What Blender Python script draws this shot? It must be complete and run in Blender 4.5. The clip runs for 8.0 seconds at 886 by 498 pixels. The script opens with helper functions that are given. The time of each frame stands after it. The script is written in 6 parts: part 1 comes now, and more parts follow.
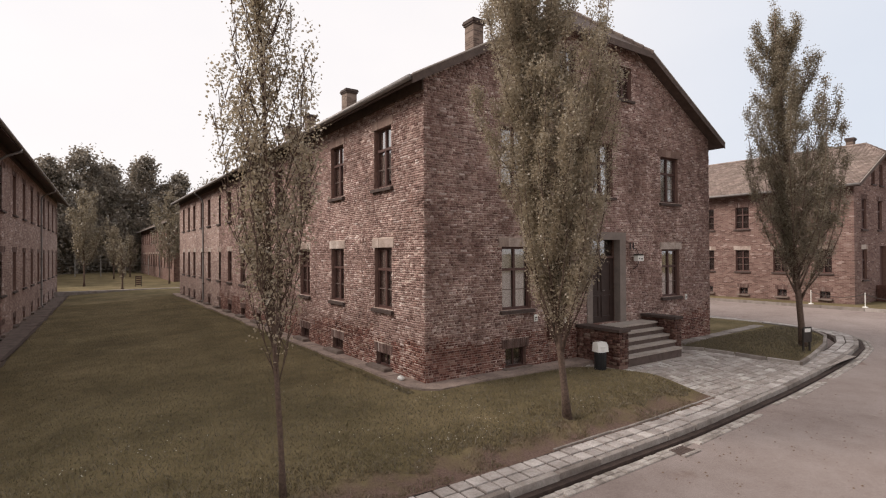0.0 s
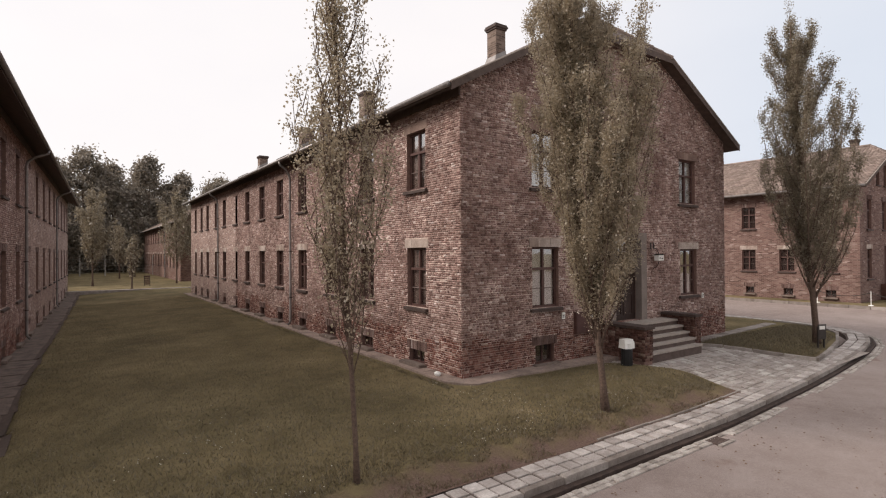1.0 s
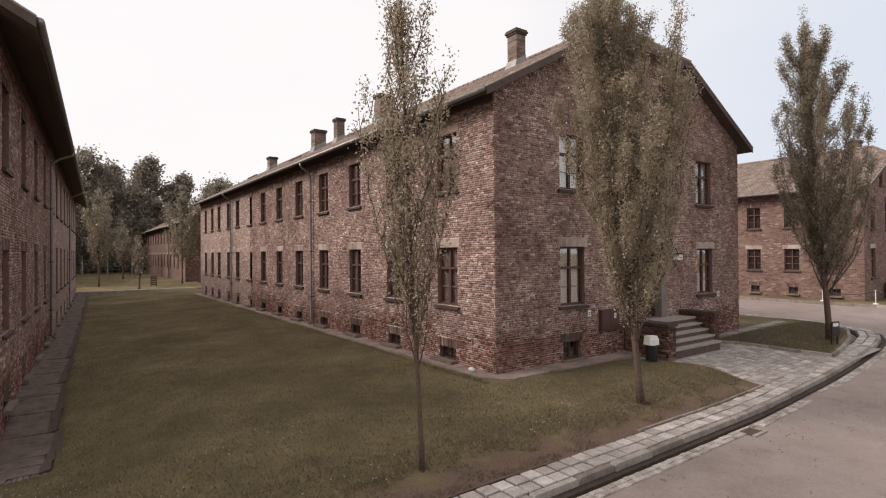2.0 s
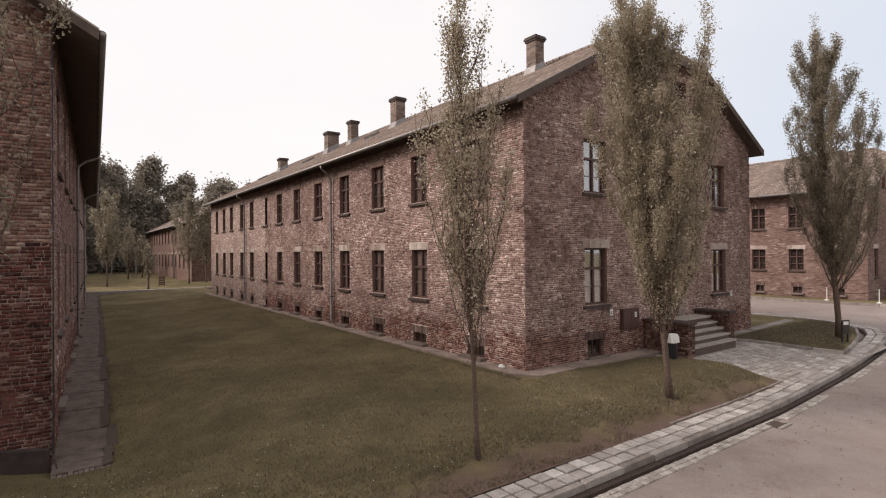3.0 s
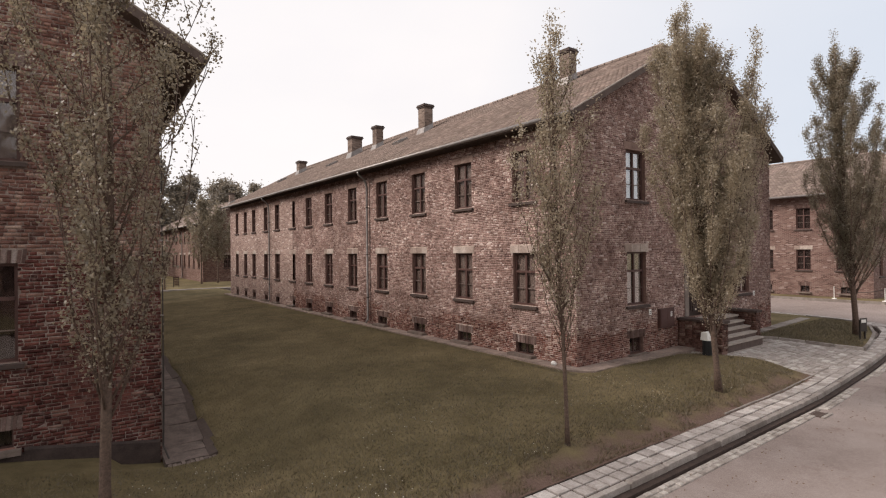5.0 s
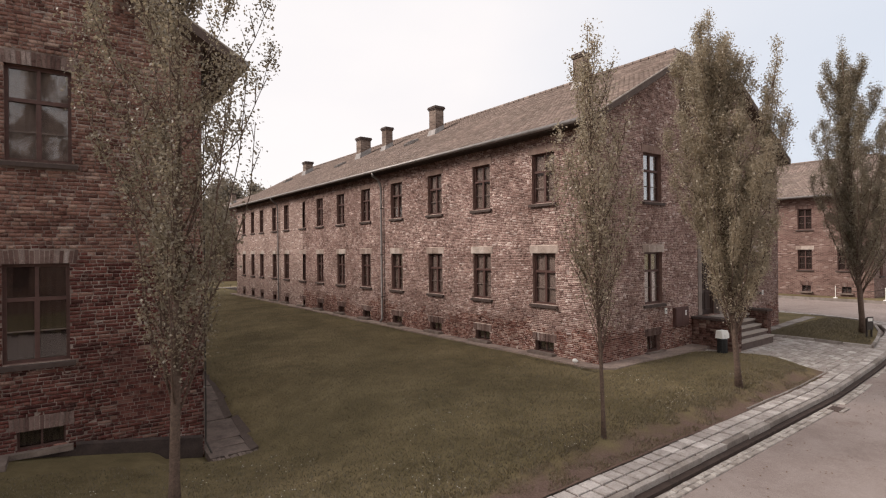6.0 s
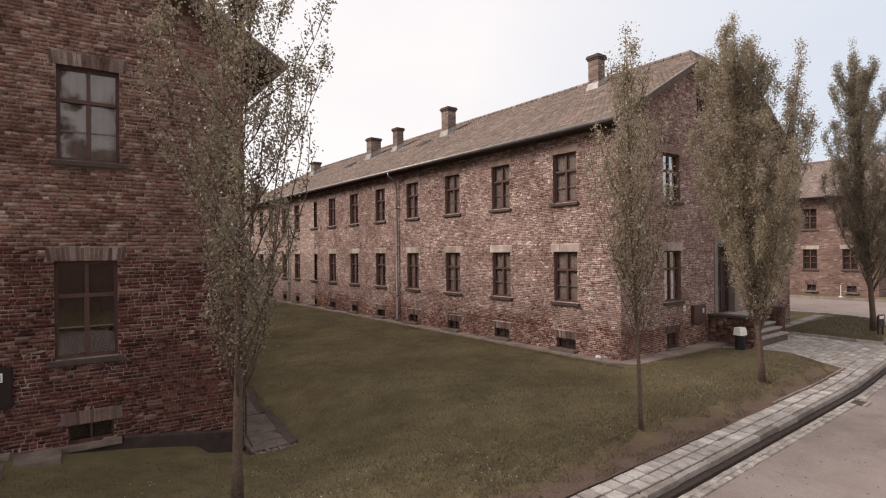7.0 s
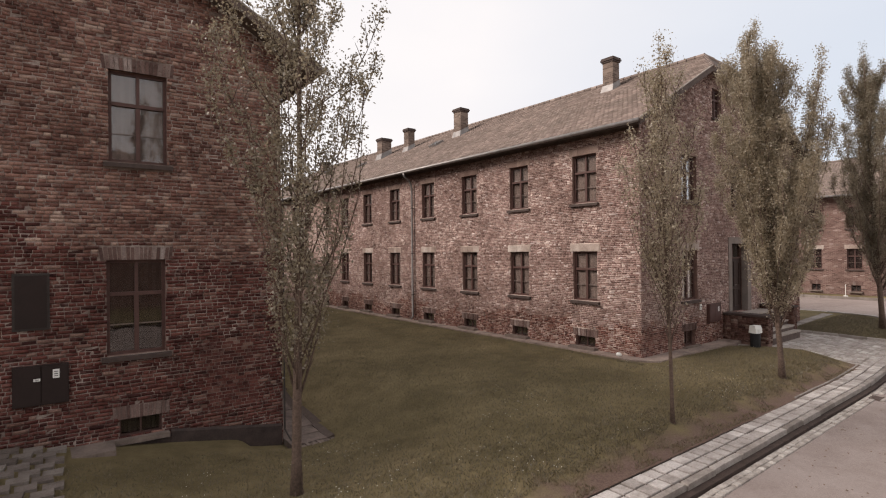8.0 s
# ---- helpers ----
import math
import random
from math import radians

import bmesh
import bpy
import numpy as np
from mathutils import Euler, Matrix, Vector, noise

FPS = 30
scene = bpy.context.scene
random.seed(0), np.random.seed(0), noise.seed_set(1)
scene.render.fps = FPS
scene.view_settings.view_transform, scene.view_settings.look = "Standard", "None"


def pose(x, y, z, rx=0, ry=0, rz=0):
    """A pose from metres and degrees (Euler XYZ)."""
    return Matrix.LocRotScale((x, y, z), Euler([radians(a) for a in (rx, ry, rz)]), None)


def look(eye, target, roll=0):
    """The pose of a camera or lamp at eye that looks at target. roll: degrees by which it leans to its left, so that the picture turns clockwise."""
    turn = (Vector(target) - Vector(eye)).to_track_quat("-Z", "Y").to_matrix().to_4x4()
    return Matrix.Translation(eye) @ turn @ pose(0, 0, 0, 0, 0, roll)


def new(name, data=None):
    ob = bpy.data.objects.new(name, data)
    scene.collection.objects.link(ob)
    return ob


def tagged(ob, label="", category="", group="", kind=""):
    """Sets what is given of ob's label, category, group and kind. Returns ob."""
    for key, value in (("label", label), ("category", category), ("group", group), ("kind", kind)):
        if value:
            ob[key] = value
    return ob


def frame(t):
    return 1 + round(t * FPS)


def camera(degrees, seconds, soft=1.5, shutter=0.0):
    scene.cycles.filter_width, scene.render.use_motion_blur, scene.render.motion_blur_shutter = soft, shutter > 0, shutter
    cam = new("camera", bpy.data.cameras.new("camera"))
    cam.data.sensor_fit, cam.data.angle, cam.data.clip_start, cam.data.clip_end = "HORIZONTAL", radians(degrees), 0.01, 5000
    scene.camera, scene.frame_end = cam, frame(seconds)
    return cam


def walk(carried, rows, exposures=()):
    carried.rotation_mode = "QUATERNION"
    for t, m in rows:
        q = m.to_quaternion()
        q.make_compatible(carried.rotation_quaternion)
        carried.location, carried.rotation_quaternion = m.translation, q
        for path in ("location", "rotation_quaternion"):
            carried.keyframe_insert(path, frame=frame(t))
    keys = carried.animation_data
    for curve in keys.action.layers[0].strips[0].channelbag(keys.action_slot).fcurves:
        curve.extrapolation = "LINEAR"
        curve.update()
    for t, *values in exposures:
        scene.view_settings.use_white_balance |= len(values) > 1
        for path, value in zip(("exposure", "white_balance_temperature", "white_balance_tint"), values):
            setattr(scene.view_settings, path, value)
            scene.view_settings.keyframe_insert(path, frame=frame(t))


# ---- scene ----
cam = camera(80.05, 8.0, 1.15)
# seconds, place, yaw, pitch, roll
ROWS = [
    (0.0, -1.884, 0.773, 3.475, -34.84, 0.43, 0.32),
    (0.5, -2.389, 0.844, 3.469, -34.97, 0.43, 0.35),
    (1.0, -2.943, 0.934, 3.492, -35.14, 0.38, 0.35),
    (1.5, -3.457, 1.058, 3.470, -35.36, 0.40, 0.40),
    (3.0, -5.038, 1.273, 3.539, -35.90, 0.35, 0.46),
    (3.5, -5.532, 1.303, 3.569, -35.99, 0.34, 0.49),
    (4.0, -6.048, 1.389, 3.597, -36.20, 0.35, 0.54),
    (4.5, -6.559, 1.464, 3.677, -36.36, 0.27, 0.59),
    (6.0, -7.978, 1.772, 3.748, -37.13, 0.18, 0.59),
    (6.5, -8.369, 1.930, 3.694, -37.33, 0.28, 0.63),
    (7.0, -8.818, 2.087, 3.684, -37.46, 0.27, 0.62),
    (7.5, -9.234, 2.216, 3.696, -37.59, 0.22, 0.56),
    (8.0, -9.679, 2.312, 3.693, -37.70, 0.21, 0.58),
]
walk(cam, [(t, pose(x, y, z, 0, 0, yaw) @ pose(0, 0, 0, pitch) @ pose(0, 0, 0, 0, roll) @ pose(0, 0, 0, 90))
           for t, x, y, z, yaw, pitch, roll in ROWS],
     exposures=((0.0, 0.19, 6750, 13.5), (8.0, 0.19, 6750, 13.5)))

# ---------------------------------------------------------------- light
world = bpy.data.worlds.new("overcast_sky")
scene.world = world
world.use_nodes = True
wn, wl = world.node_tree.nodes, world.node_tree.links
wn.clear()
SUN_EL, SUN_AZ = 36.0, -64.0          # degrees; azimuth from +y towards +x
sky = wn.new("ShaderNodeTexSky")
sky.sky_type = 'NISHITA'
sky.sun_disc = False
sky.sun_elevation = radians(SUN_EL)
sky.sun_rotation = radians(SUN_AZ)
sky.dust_density = 3.0
bg_sky = wn.new("ShaderNodeBackground")
bg_sky.inputs["Strength"].default_value = 0.10
wl.new(sky.outputs["Color"], bg_sky.inputs["Color"])
# cloud sheet, thinner towards the east
tc = wn.new("ShaderNodeTexCoord")
mp = wn.new("ShaderNodeMapping")
mp.inputs["Scale"].default_value = (1.2, 1.2, 3.0)
wl.new(tc.outputs["Generated"], mp.inputs["Vector"])
cl = wn.new("ShaderNodeTexNoise")
cl.inputs["Scale"].default_value = 1.6
cl.inputs["Detail"].default_value = 5.0
wl.new(mp.outputs["Vector"], cl.inputs["Vector"])
sep = wn.new("ShaderNodeSeparateXYZ")
wl.new(tc.outputs["Generated"], sep.inputs[0])
east = wn.new("ShaderNodeMapRange")
east.inputs["From Min"].default_value = 0.62
east.inputs["From Max"].default_value = 1.0
wl.new(sep.outputs["X"], east.inputs["Value"])
cr = wn.new("ShaderNodeMix")
cr.data_type = 'RGBA'
cr.inputs[6].default_value = (0.985, 0.98, 0.983, 1)
cr.inputs[7].default_value = (0.66, 0.755, 0.87, 1)
wl.new(east.outputs["Result"], cr.inputs[0])
cv = wn.new("ShaderNodeMix")
cv.data_type = 'RGBA'
cv.blend_type = 'MULTIPLY'
cv.inputs[0].default_value = 1.0
ramp = wn.new("ShaderNodeValToRGB")
ramp.color_ramp.elements[0].position, ramp.color_ramp.elements[0].color = 0.3, (0.93, 0.94, 0.96, 1)
ramp.color_ramp.elements[1].position, ramp.color_ramp.elements[1].color = 0.7, (1, 1, 1, 1)
wl.new(cl.outputs["Fac"], ramp.inputs["Fac"])
wl.new(cr.outputs[2], cv.inputs[6])
wl.new(ramp.outputs["Color"], cv.inputs[7])
bg_cloud = wn.new("ShaderNodeBackground")
bg_cloud.inputs["Strength"].default_value = 0.935
wl.new(cv.outputs[2], bg_cloud.inputs["Color"])
mx = wn.new("ShaderNodeMixShader")
mx.inputs[0].default_value = 0.93
wo = wn.new("ShaderNodeOutputWorld")
wl.new(bg_sky.outputs[0], mx.inputs[1])
wl.new(bg_cloud.outputs[0], mx.inputs[2])
wl.new(mx.outputs[0], wo.inputs["Surface"])

sun_data = bpy.data.lights.new("sun", 'SUN')
sun_data.energy = 2.9
sun_data.angle = radians(25)
sun_data.color = (1.0, 0.93, 0.86)
sun = new("sun", sun_data)
sd = Vector((math.sin(radians(SUN_AZ)) * math.cos(radians(SUN_EL)),
             math.cos(radians(SUN_AZ)) * math.cos(radians(SUN_EL)), math.sin(radians(SUN_EL))))
sun.matrix_world = look(sd * 60, (0, 0, 0))

# ---------------------------------------------------------------- materials
def mat(name, rough=0.8, metal=0.0, spec=0.3):
    m = bpy.data.materials.new(name)
    m.use_nodes = True
    nt = m.node_tree
    b = nt.nodes["Principled BSDF"]
    b.inputs["Roughness"].default_value = rough
    b.inputs["Metallic"].default_value = metal
    b.inputs["Specular IOR Level"].default_value = spec
    return m, nt, b


def node(nt, kind, **inputs):
    n = nt.nodes.new(kind)
    for key, value in inputs.items():
        n.inputs[key.replace("_", " ")].default_value = value
    return n


def coords(nt):
    return nt.nodes.new("ShaderNodeNewGeometry").outputs["Position"]


def noise_out(nt, vec, scale, detail=4.0, rough=0.6):
    n = node(nt, "ShaderNodeTexNoise", Scale=scale, Detail=detail, Roughness=rough)
    nt.links.new(vec, n.inputs["Vector"])
    return n.outputs["Fac"]


def ramp_of(nt, fac, stops):
    r = nt.nodes.new("ShaderNodeValToRGB")
    els = r.color_ramp.elements
    while len(els) < len(stops):
        els.new(0.5)
    for e, (p, c) in zip(els, stops):
        e.position, e.color = p, (*c, 1)
    nt.links.new(fac, r.inputs["Fac"])
    return r.outputs["Color"]


def mixed(nt, fac, a, b, blend='MIX'):
    m = nt.nodes.new("ShaderNodeMix")
    m.data_type, m.blend_type = 'RGBA', blend
    for slot, v in ((0, fac), (6, a), (7, b)):
        if isinstance(v, (int, float)):
            m.inputs[slot].default_value = v
        elif isinstance(v, tuple):
            m.inputs[slot].default_value = (*v, 1)
        else:
            nt.links.new(v, m.inputs[slot])
    return m.outputs[2]


def calc(nt, op, a, b=None):
    m = nt.nodes.new("ShaderNodeMath")
    m.operation = op
    for i, v in enumerate((a, b)):
        if v is None:
            continue
        if isinstance(v, (int, float)):
            m.inputs[i].default_value = v
        else:
            nt.links.new(v, m.inputs[i])
    return m.outputs[0]


def bumped(nt, b, height, strength=0.3, distance=0.01):
    n = node(nt, "ShaderNodeBump", Strength=strength, Distance=distance)
    nt.links.new(height, n.inputs["Height"])
    nt.links.new(n.outputs[0], b.inputs["Normal"])


def piece_random(nt):
    g = nt.nodes.new("ShaderNodeNewGeometry").outputs["Random Per Island"]
    o = nt.nodes.new("ShaderNodeObjectInfo").outputs["Random"]
    return calc(nt, 'FRACT', calc(nt, 'ADD', g, o))


def plain(name, colour, rough=0.7, metal=0.0, vary=0.25, scale=6.0, bump=0.15, spec=0.3):
    m, nt, b = mat(name, rough, metal, spec)
    p = coords(nt)
    n1, n2 = noise_out(nt, p, scale), noise_out(nt, p, scale * 9, 3)
    f = calc(nt, 'ADD', calc(nt, 'MULTIPLY', n1, 0.65), calc(nt, 'MULTIPLY', n2, 0.35))
    lo = tuple(c * (1 - vary) for c in colour)
    hi = tuple(min(1, c * (1 + vary)) for c in colour)
    nt.links.new(ramp_of(nt, f, [(0.3, lo), (0.7, hi)]), b.inputs["Base Color"])
    if bump:
        bumped(nt, b, n2, bump, 0.01)
    return m


BRICKS = [(0.0, (0.075, 0.038, 0.032)), (0.2, (0.115, 0.057, 0.046)), (0.5, (0.155, 0.082, 0.066)),
          (0.75, (0.19, 0.107, 0.085)), (0.9, (0.22, 0.14, 0.112)), (0.97, (0.27, 0.19, 0.155)), (1.0, (0.34, 0.26, 0.215))]
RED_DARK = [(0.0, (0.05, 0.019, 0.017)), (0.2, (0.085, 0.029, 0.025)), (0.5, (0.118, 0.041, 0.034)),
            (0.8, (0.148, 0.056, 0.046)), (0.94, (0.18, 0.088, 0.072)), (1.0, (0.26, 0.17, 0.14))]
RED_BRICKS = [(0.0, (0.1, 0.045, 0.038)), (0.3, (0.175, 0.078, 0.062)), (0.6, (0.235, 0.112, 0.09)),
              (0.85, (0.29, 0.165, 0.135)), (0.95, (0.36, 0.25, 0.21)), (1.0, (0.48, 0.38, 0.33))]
PALE_BRICKS = [(0.0, (0.155, 0.095, 0.085)), (0.2, (0.225, 0.141, 0.125)), (0.5, (0.275, 0.181, 0.16)),
               (0.75, (0.315, 0.217, 0.193)), (0.9, (0.37, 0.274, 0.247)), (0.96, (0.45, 0.363, 0.336)), (1.0, (0.58, 0.5, 0.475))]


def weathering(nt, p):
    """Blotches a few bricks wide, shared by bricks and mortar."""
    return ramp_of(nt, noise_out(nt, p, 3.3, 6, 0.72), [(0.3, (0.6, 0.57, 0.56)), (0.5, (1, 1, 1)), (0.72, (1.28, 1.27, 1.25))])


def brick_material(name, darker=1.0, stops=BRICKS, smear=(0.2, 0.145, 0.125)):
    m, nt, b = mat(name, 0.9, 0, 0.2)
    p = coords(nt)
    base = ramp_of(nt, piece_random(nt), [(q, tuple(v * darker for v in c)) for q, c in stops])
    grain = noise_out(nt, p, 38, 6, 0.7)
    soot = noise_out(nt, p, 0.55, 5, 0.65)
    col = mixed(nt, 1.0, base, ramp_of(nt, grain, [(0.3, (0.62, 0.6, 0.6)), (0.7, (1.25, 1.22, 1.2))]), 'MULTIPLY')
    col = mixed(nt, 1.0, col, ramp_of(nt, soot, [(0.32, (0.68, 0.64, 0.62)), (0.62, (1.1, 1.1, 1.1))]), 'MULTIPLY')
    # weathering across the joints, mortar smeared over the bricks' edges, and worn pits
    col = mixed(nt, 1.0, col, weathering(nt, p), 'MULTIPLY')
    lime = node(nt, "ShaderNodeMapRange", From_Min=0.53, From_Max=0.67, To_Max=0.72)
    nt.links.new(noise_out(nt, p, 8.5, 7, 0.75), lime.inputs["Value"])
    col = mixed(nt, lime.outputs[0], col, tuple(v * darker for v in smear))
    pits = ramp_of(nt, noise_out(nt, p, 17, 4, 0.6), [(0.3, (0.5, 0.47, 0.46)), (0.42, (1, 1, 1))])
    col = mixed(nt, 1.0, col, pits, 'MULTIPLY')
    nt.links.new(col, b.inputs["Base Color"])
    bumped(nt, b, grain, 0.7, 0.01)
    return m


def mortar_material(name, k):
    m, nt, b = mat(name, 0.95, 0, 0.15)
    p = coords(nt)
    n1, n2 = noise_out(nt, p, 1.1, 6), noise_out(nt, p, 30, 4)
    col = ramp_of(nt, calc(nt, 'ADD', calc(nt, 'MULTIPLY', n1, 0.7), calc(nt, 'MULTIPLY', n2, 0.3)),
                  [(0.34, (0.11 * k, 0.078 * k, 0.067 * k)), (0.5, (0.26 * k, 0.2 * k, 0.174 * k)), (0.66, (0.46 * k, 0.385 * k, 0.34 * k))])
    col = mixed(nt, 1.0, col, weathering(nt, p), 'MULTIPLY')
    nt.links.new(col, b.inputs["Base Color"])
    bumped(nt, b, n2, 0.6, 0.01)
    return m


def far_brick_material(name, stops, joint):
    """Brickwork too far off to tell the bricks apart."""
    m, nt, b = mat(name, 0.92, 0, 0.2)
    g = nt.nodes.new("ShaderNodeNewGeometry")
    tx = nt.nodes.new("ShaderNodeTexCoord")
    s = nt.nodes.new("ShaderNodeSeparateXYZ")
    nt.links.new(tx.outputs["Object"], s.inputs[0])
    ns = nt.nodes.new("ShaderNodeSeparateXYZ")
    nt.links.new(g.outputs["Normal"], ns.inputs[0])
    facing = calc(nt, 'GREATER_THAN', calc(nt, 'ABSOLUTE', ns.outputs["X"]), 0.6)
    along = calc(nt, 'ADD', calc(nt, 'MULTIPLY', s.outputs["Y"], facing),
                 calc(nt, 'MULTIPLY', s.outputs["X"], calc(nt, 'SUBTRACT', 1.0, facing)))
    c = nt.nodes.new("ShaderNodeCombineXYZ")
    nt.links.new(along, c.inputs[0])
    nt.links.new(s.outputs["Z"], c.inputs[1])
    br = node(nt, "ShaderNodeTexBrick", Scale=1.0, Mortar_Size=0.009, Bias=0.0, Brick_Width=0.25, Row_Height=0.078)
    br.inputs["Color1"].default_value = (0, 0, 0, 1)
    br.inputs["Color2"].default_value = (1, 1, 1, 1)
    br.inputs["Mortar"].default_value = (0.5, 0.5, 0.5, 1)
    nt.links.new(c.outputs[0], br.inputs["Vector"])
    p = coords(nt)
    base = ramp_of(nt, br.outputs["Color"], stops)
    col = mixed(nt, br.outputs["Fac"], base, joint)
    col = mixed(nt, 1.0, col, ramp_of(nt, noise_out(nt, p, 0.6, 6, 0.7), [(0.3, (0.7, 0.66, 0.64)), (0.65, (1.12, 1.12, 1.1))]), 'MULTIPLY')
    nt.links.new(col, b.inputs["Base Color"])
    bumped(nt, b, br.outputs["Fac"], -0.4, 0.01)
    return m


def tile_material():
    m, nt, b = mat("roof_tile", 0.85, 0, 0.25)
    p = coords(nt)
    base = ramp_of(nt, piece_random(nt), [(0.0, (0.165, 0.127, 0.113)), (0.4, (0.21, 0.164, 0.146)), (0.8, (0.25, 0.197, 0.175)), (1.0, (0.31, 0.25, 0.223))])
    col = mixed(nt, 1.0, base, ramp_of(nt, noise_out(nt, p, 0.8, 6, 0.7), [(0.3, (0.75, 0.75, 0.72)), (0.7, (1.2, 1.17, 1.15))]), 'MULTIPLY')
    nt.links.new(col, b.inputs["Base Color"])
    bumped(nt, b, noise_out(nt, p, 25, 4), 0.4, 0.01)
    return m


def grass_material():
    m, nt, b = mat("lawn_turf", 0.95, 0, 0.1)
    p = coords(nt)
    big, mid, fine = noise_out(nt, p, 0.35, 5, 0.65), noise_out(nt, p, 2.2, 5, 0.65), noise_out(nt, p, 26, 5, 0.75)
    f = calc(nt, 'ADD', calc(nt, 'ADD', calc(nt, 'MULTIPLY', big, 0.56), calc(nt, 'MULTIPLY', mid, 0.28)), calc(nt, 'MULTIPLY', fine, 0.16))
    green = ramp_of(nt, f, [(0.35, (0.088, 0.071, 0.039)), (0.47, (0.142, 0.113, 0.061)), (0.57, (0.2, 0.157, 0.087)), (0.68, (0.28, 0.216, 0.126))])
    # trodden earth along the kerb
    s = nt.nodes.new("ShaderNodeSeparateXYZ")
    nt.links.new(p, s.inputs[0])
    edge = calc(nt, 'ADD', calc(nt, 'SUBTRACT', s.outputs["Y"], 7.3), calc(nt, 'MULTIPLY', calc(nt, 'SUBTRACT', mid, 0.5), 1.5))
    bare = node(nt, "ShaderNodeMapRange", From_Min=0.62, From_Max=0.1)
    nt.links.new(edge, bare.inputs["Value"])
    earth = ramp_of(nt, fine, [(0.3, (0.105, 0.068, 0.055)), (0.7, (0.22, 0.15, 0.122))])
    col = mixed(nt, calc(nt, 'MULTIPLY', bare.outputs[0], calc(nt, 'GREATER_THAN', s.outputs["Y"], 6.0)), green, earth)
    nt.links.new(col, b.inputs["Base Color"])
    bumped(nt, b, fine, 0.9, 0.04)
    return m


def road_material():
    m, nt, b = mat("dusty_road", 0.92, 0, 0.2)
    p = coords(nt)
    big, mid, fine, grit = noise_out(nt, p, 0.25, 5), noise_out(nt, p, 1.7, 6, 0.7), noise_out(nt, p, 22, 5, 0.7), noise_out(nt, p, 130, 3)
    f = calc(nt, 'ADD', calc(nt, 'MULTIPLY', big, 0.4), calc(nt, 'ADD', calc(nt, 'MULTIPLY', mid, 0.35), calc(nt, 'MULTIPLY', fine, 0.25)))
    col = ramp_of(nt, f, [(0.3, (0.19, 0.145, 0.13)), (0.47, (0.285, 0.231, 0.21)), (0.6, (0.34, 0.283, 0.26)), (0.75, (0.41, 0.35, 0.322))])
    col = mixed(nt, 1.0, col, ramp_of(nt, grit, [(0.3, (0.7, 0.7, 0.7)), (0.65, (1.15, 1.15, 1.15))]), 'MULTIPLY')
    patch = ramp_of(nt, noise_out(nt, p, 0.9, 3), [(0.66, (1, 1, 1)), (0.74, (0.8, 0.72, 0.68))])
    col = mixed(nt, 1.0, col, patch, 'MULTIPLY')
    nt.links.new(col, b.inputs["Base Color"])
    bumped(nt, b, calc(nt, 'ADD', fine, grit), 0.6, 0.012)
    return m


def stone_material(name, stops, rough=0.88):
    m, nt, b = mat(name, rough, 0, 0.25)
    p = coords(nt)
    base = ramp_of(nt, piece_random(nt), stops)
    fine = noise_out(nt, p, 28, 6, 0.7)
    col = mixed(nt, 1.0, base, ramp_of(nt, noise_out(nt, p, 3.2, 6, 0.7), [(0.28, (0.6, 0.57, 0.55)), (0.6, (1.08, 1.08, 1.08))]), 'MULTIPLY')
    col = mixed(nt, 1.0, col, ramp_of(nt, fine, [(0.3, (0.75, 0.74, 0.73)), (0.7, (1.12, 1.12, 1.12))]), 'MULTIPLY')
    nt.links.new(col, b.inputs["Base Color"])
    bumped(nt, b, fine, 0.5, 0.01)
    return m


def leaf_material(name, stops, thin=0.4):
    m = bpy.data.materials.new(name)
    m.use_nodes = True
    nt = m.node_tree
    nt.nodes.clear()
    col = ramp_of(nt, piece_random(nt), stops)
    d = nt.nodes.new("ShaderNodeBsdfDiffuse")
    t = nt.nodes.new("ShaderNodeBsdfTranslucent")
    g = nt.nodes.new("ShaderNodeBsdfGlossy")
    g.inputs["Roughness"].default_value = 0.45
    g.inputs["Color"].default_value = (0.9, 0.9, 0.9, 1)
    nt.links.new(col, d.inputs["Color"])
    nt.links.new(col, t.inputs["Color"])
    a = nt.nodes.new("ShaderNodeMixShader")
    a.inputs[0].default_value = thin
    nt.links.new(d.outputs[0], a.inputs[1])
    nt.links.new(t.outputs[0], a.inputs[2])
    c = nt.nodes.new("ShaderNodeMixShader")
    c.inputs[0].default_value = 0.06
    nt.links.new(a.outputs[0], c.inputs[1])
    nt.links.new(g.outputs[0], c.inputs[2])
    o = nt.nodes.new("ShaderNodeOutputMaterial")
    nt.links.new(c.outputs[0], o.inputs["Surface"])
    return m


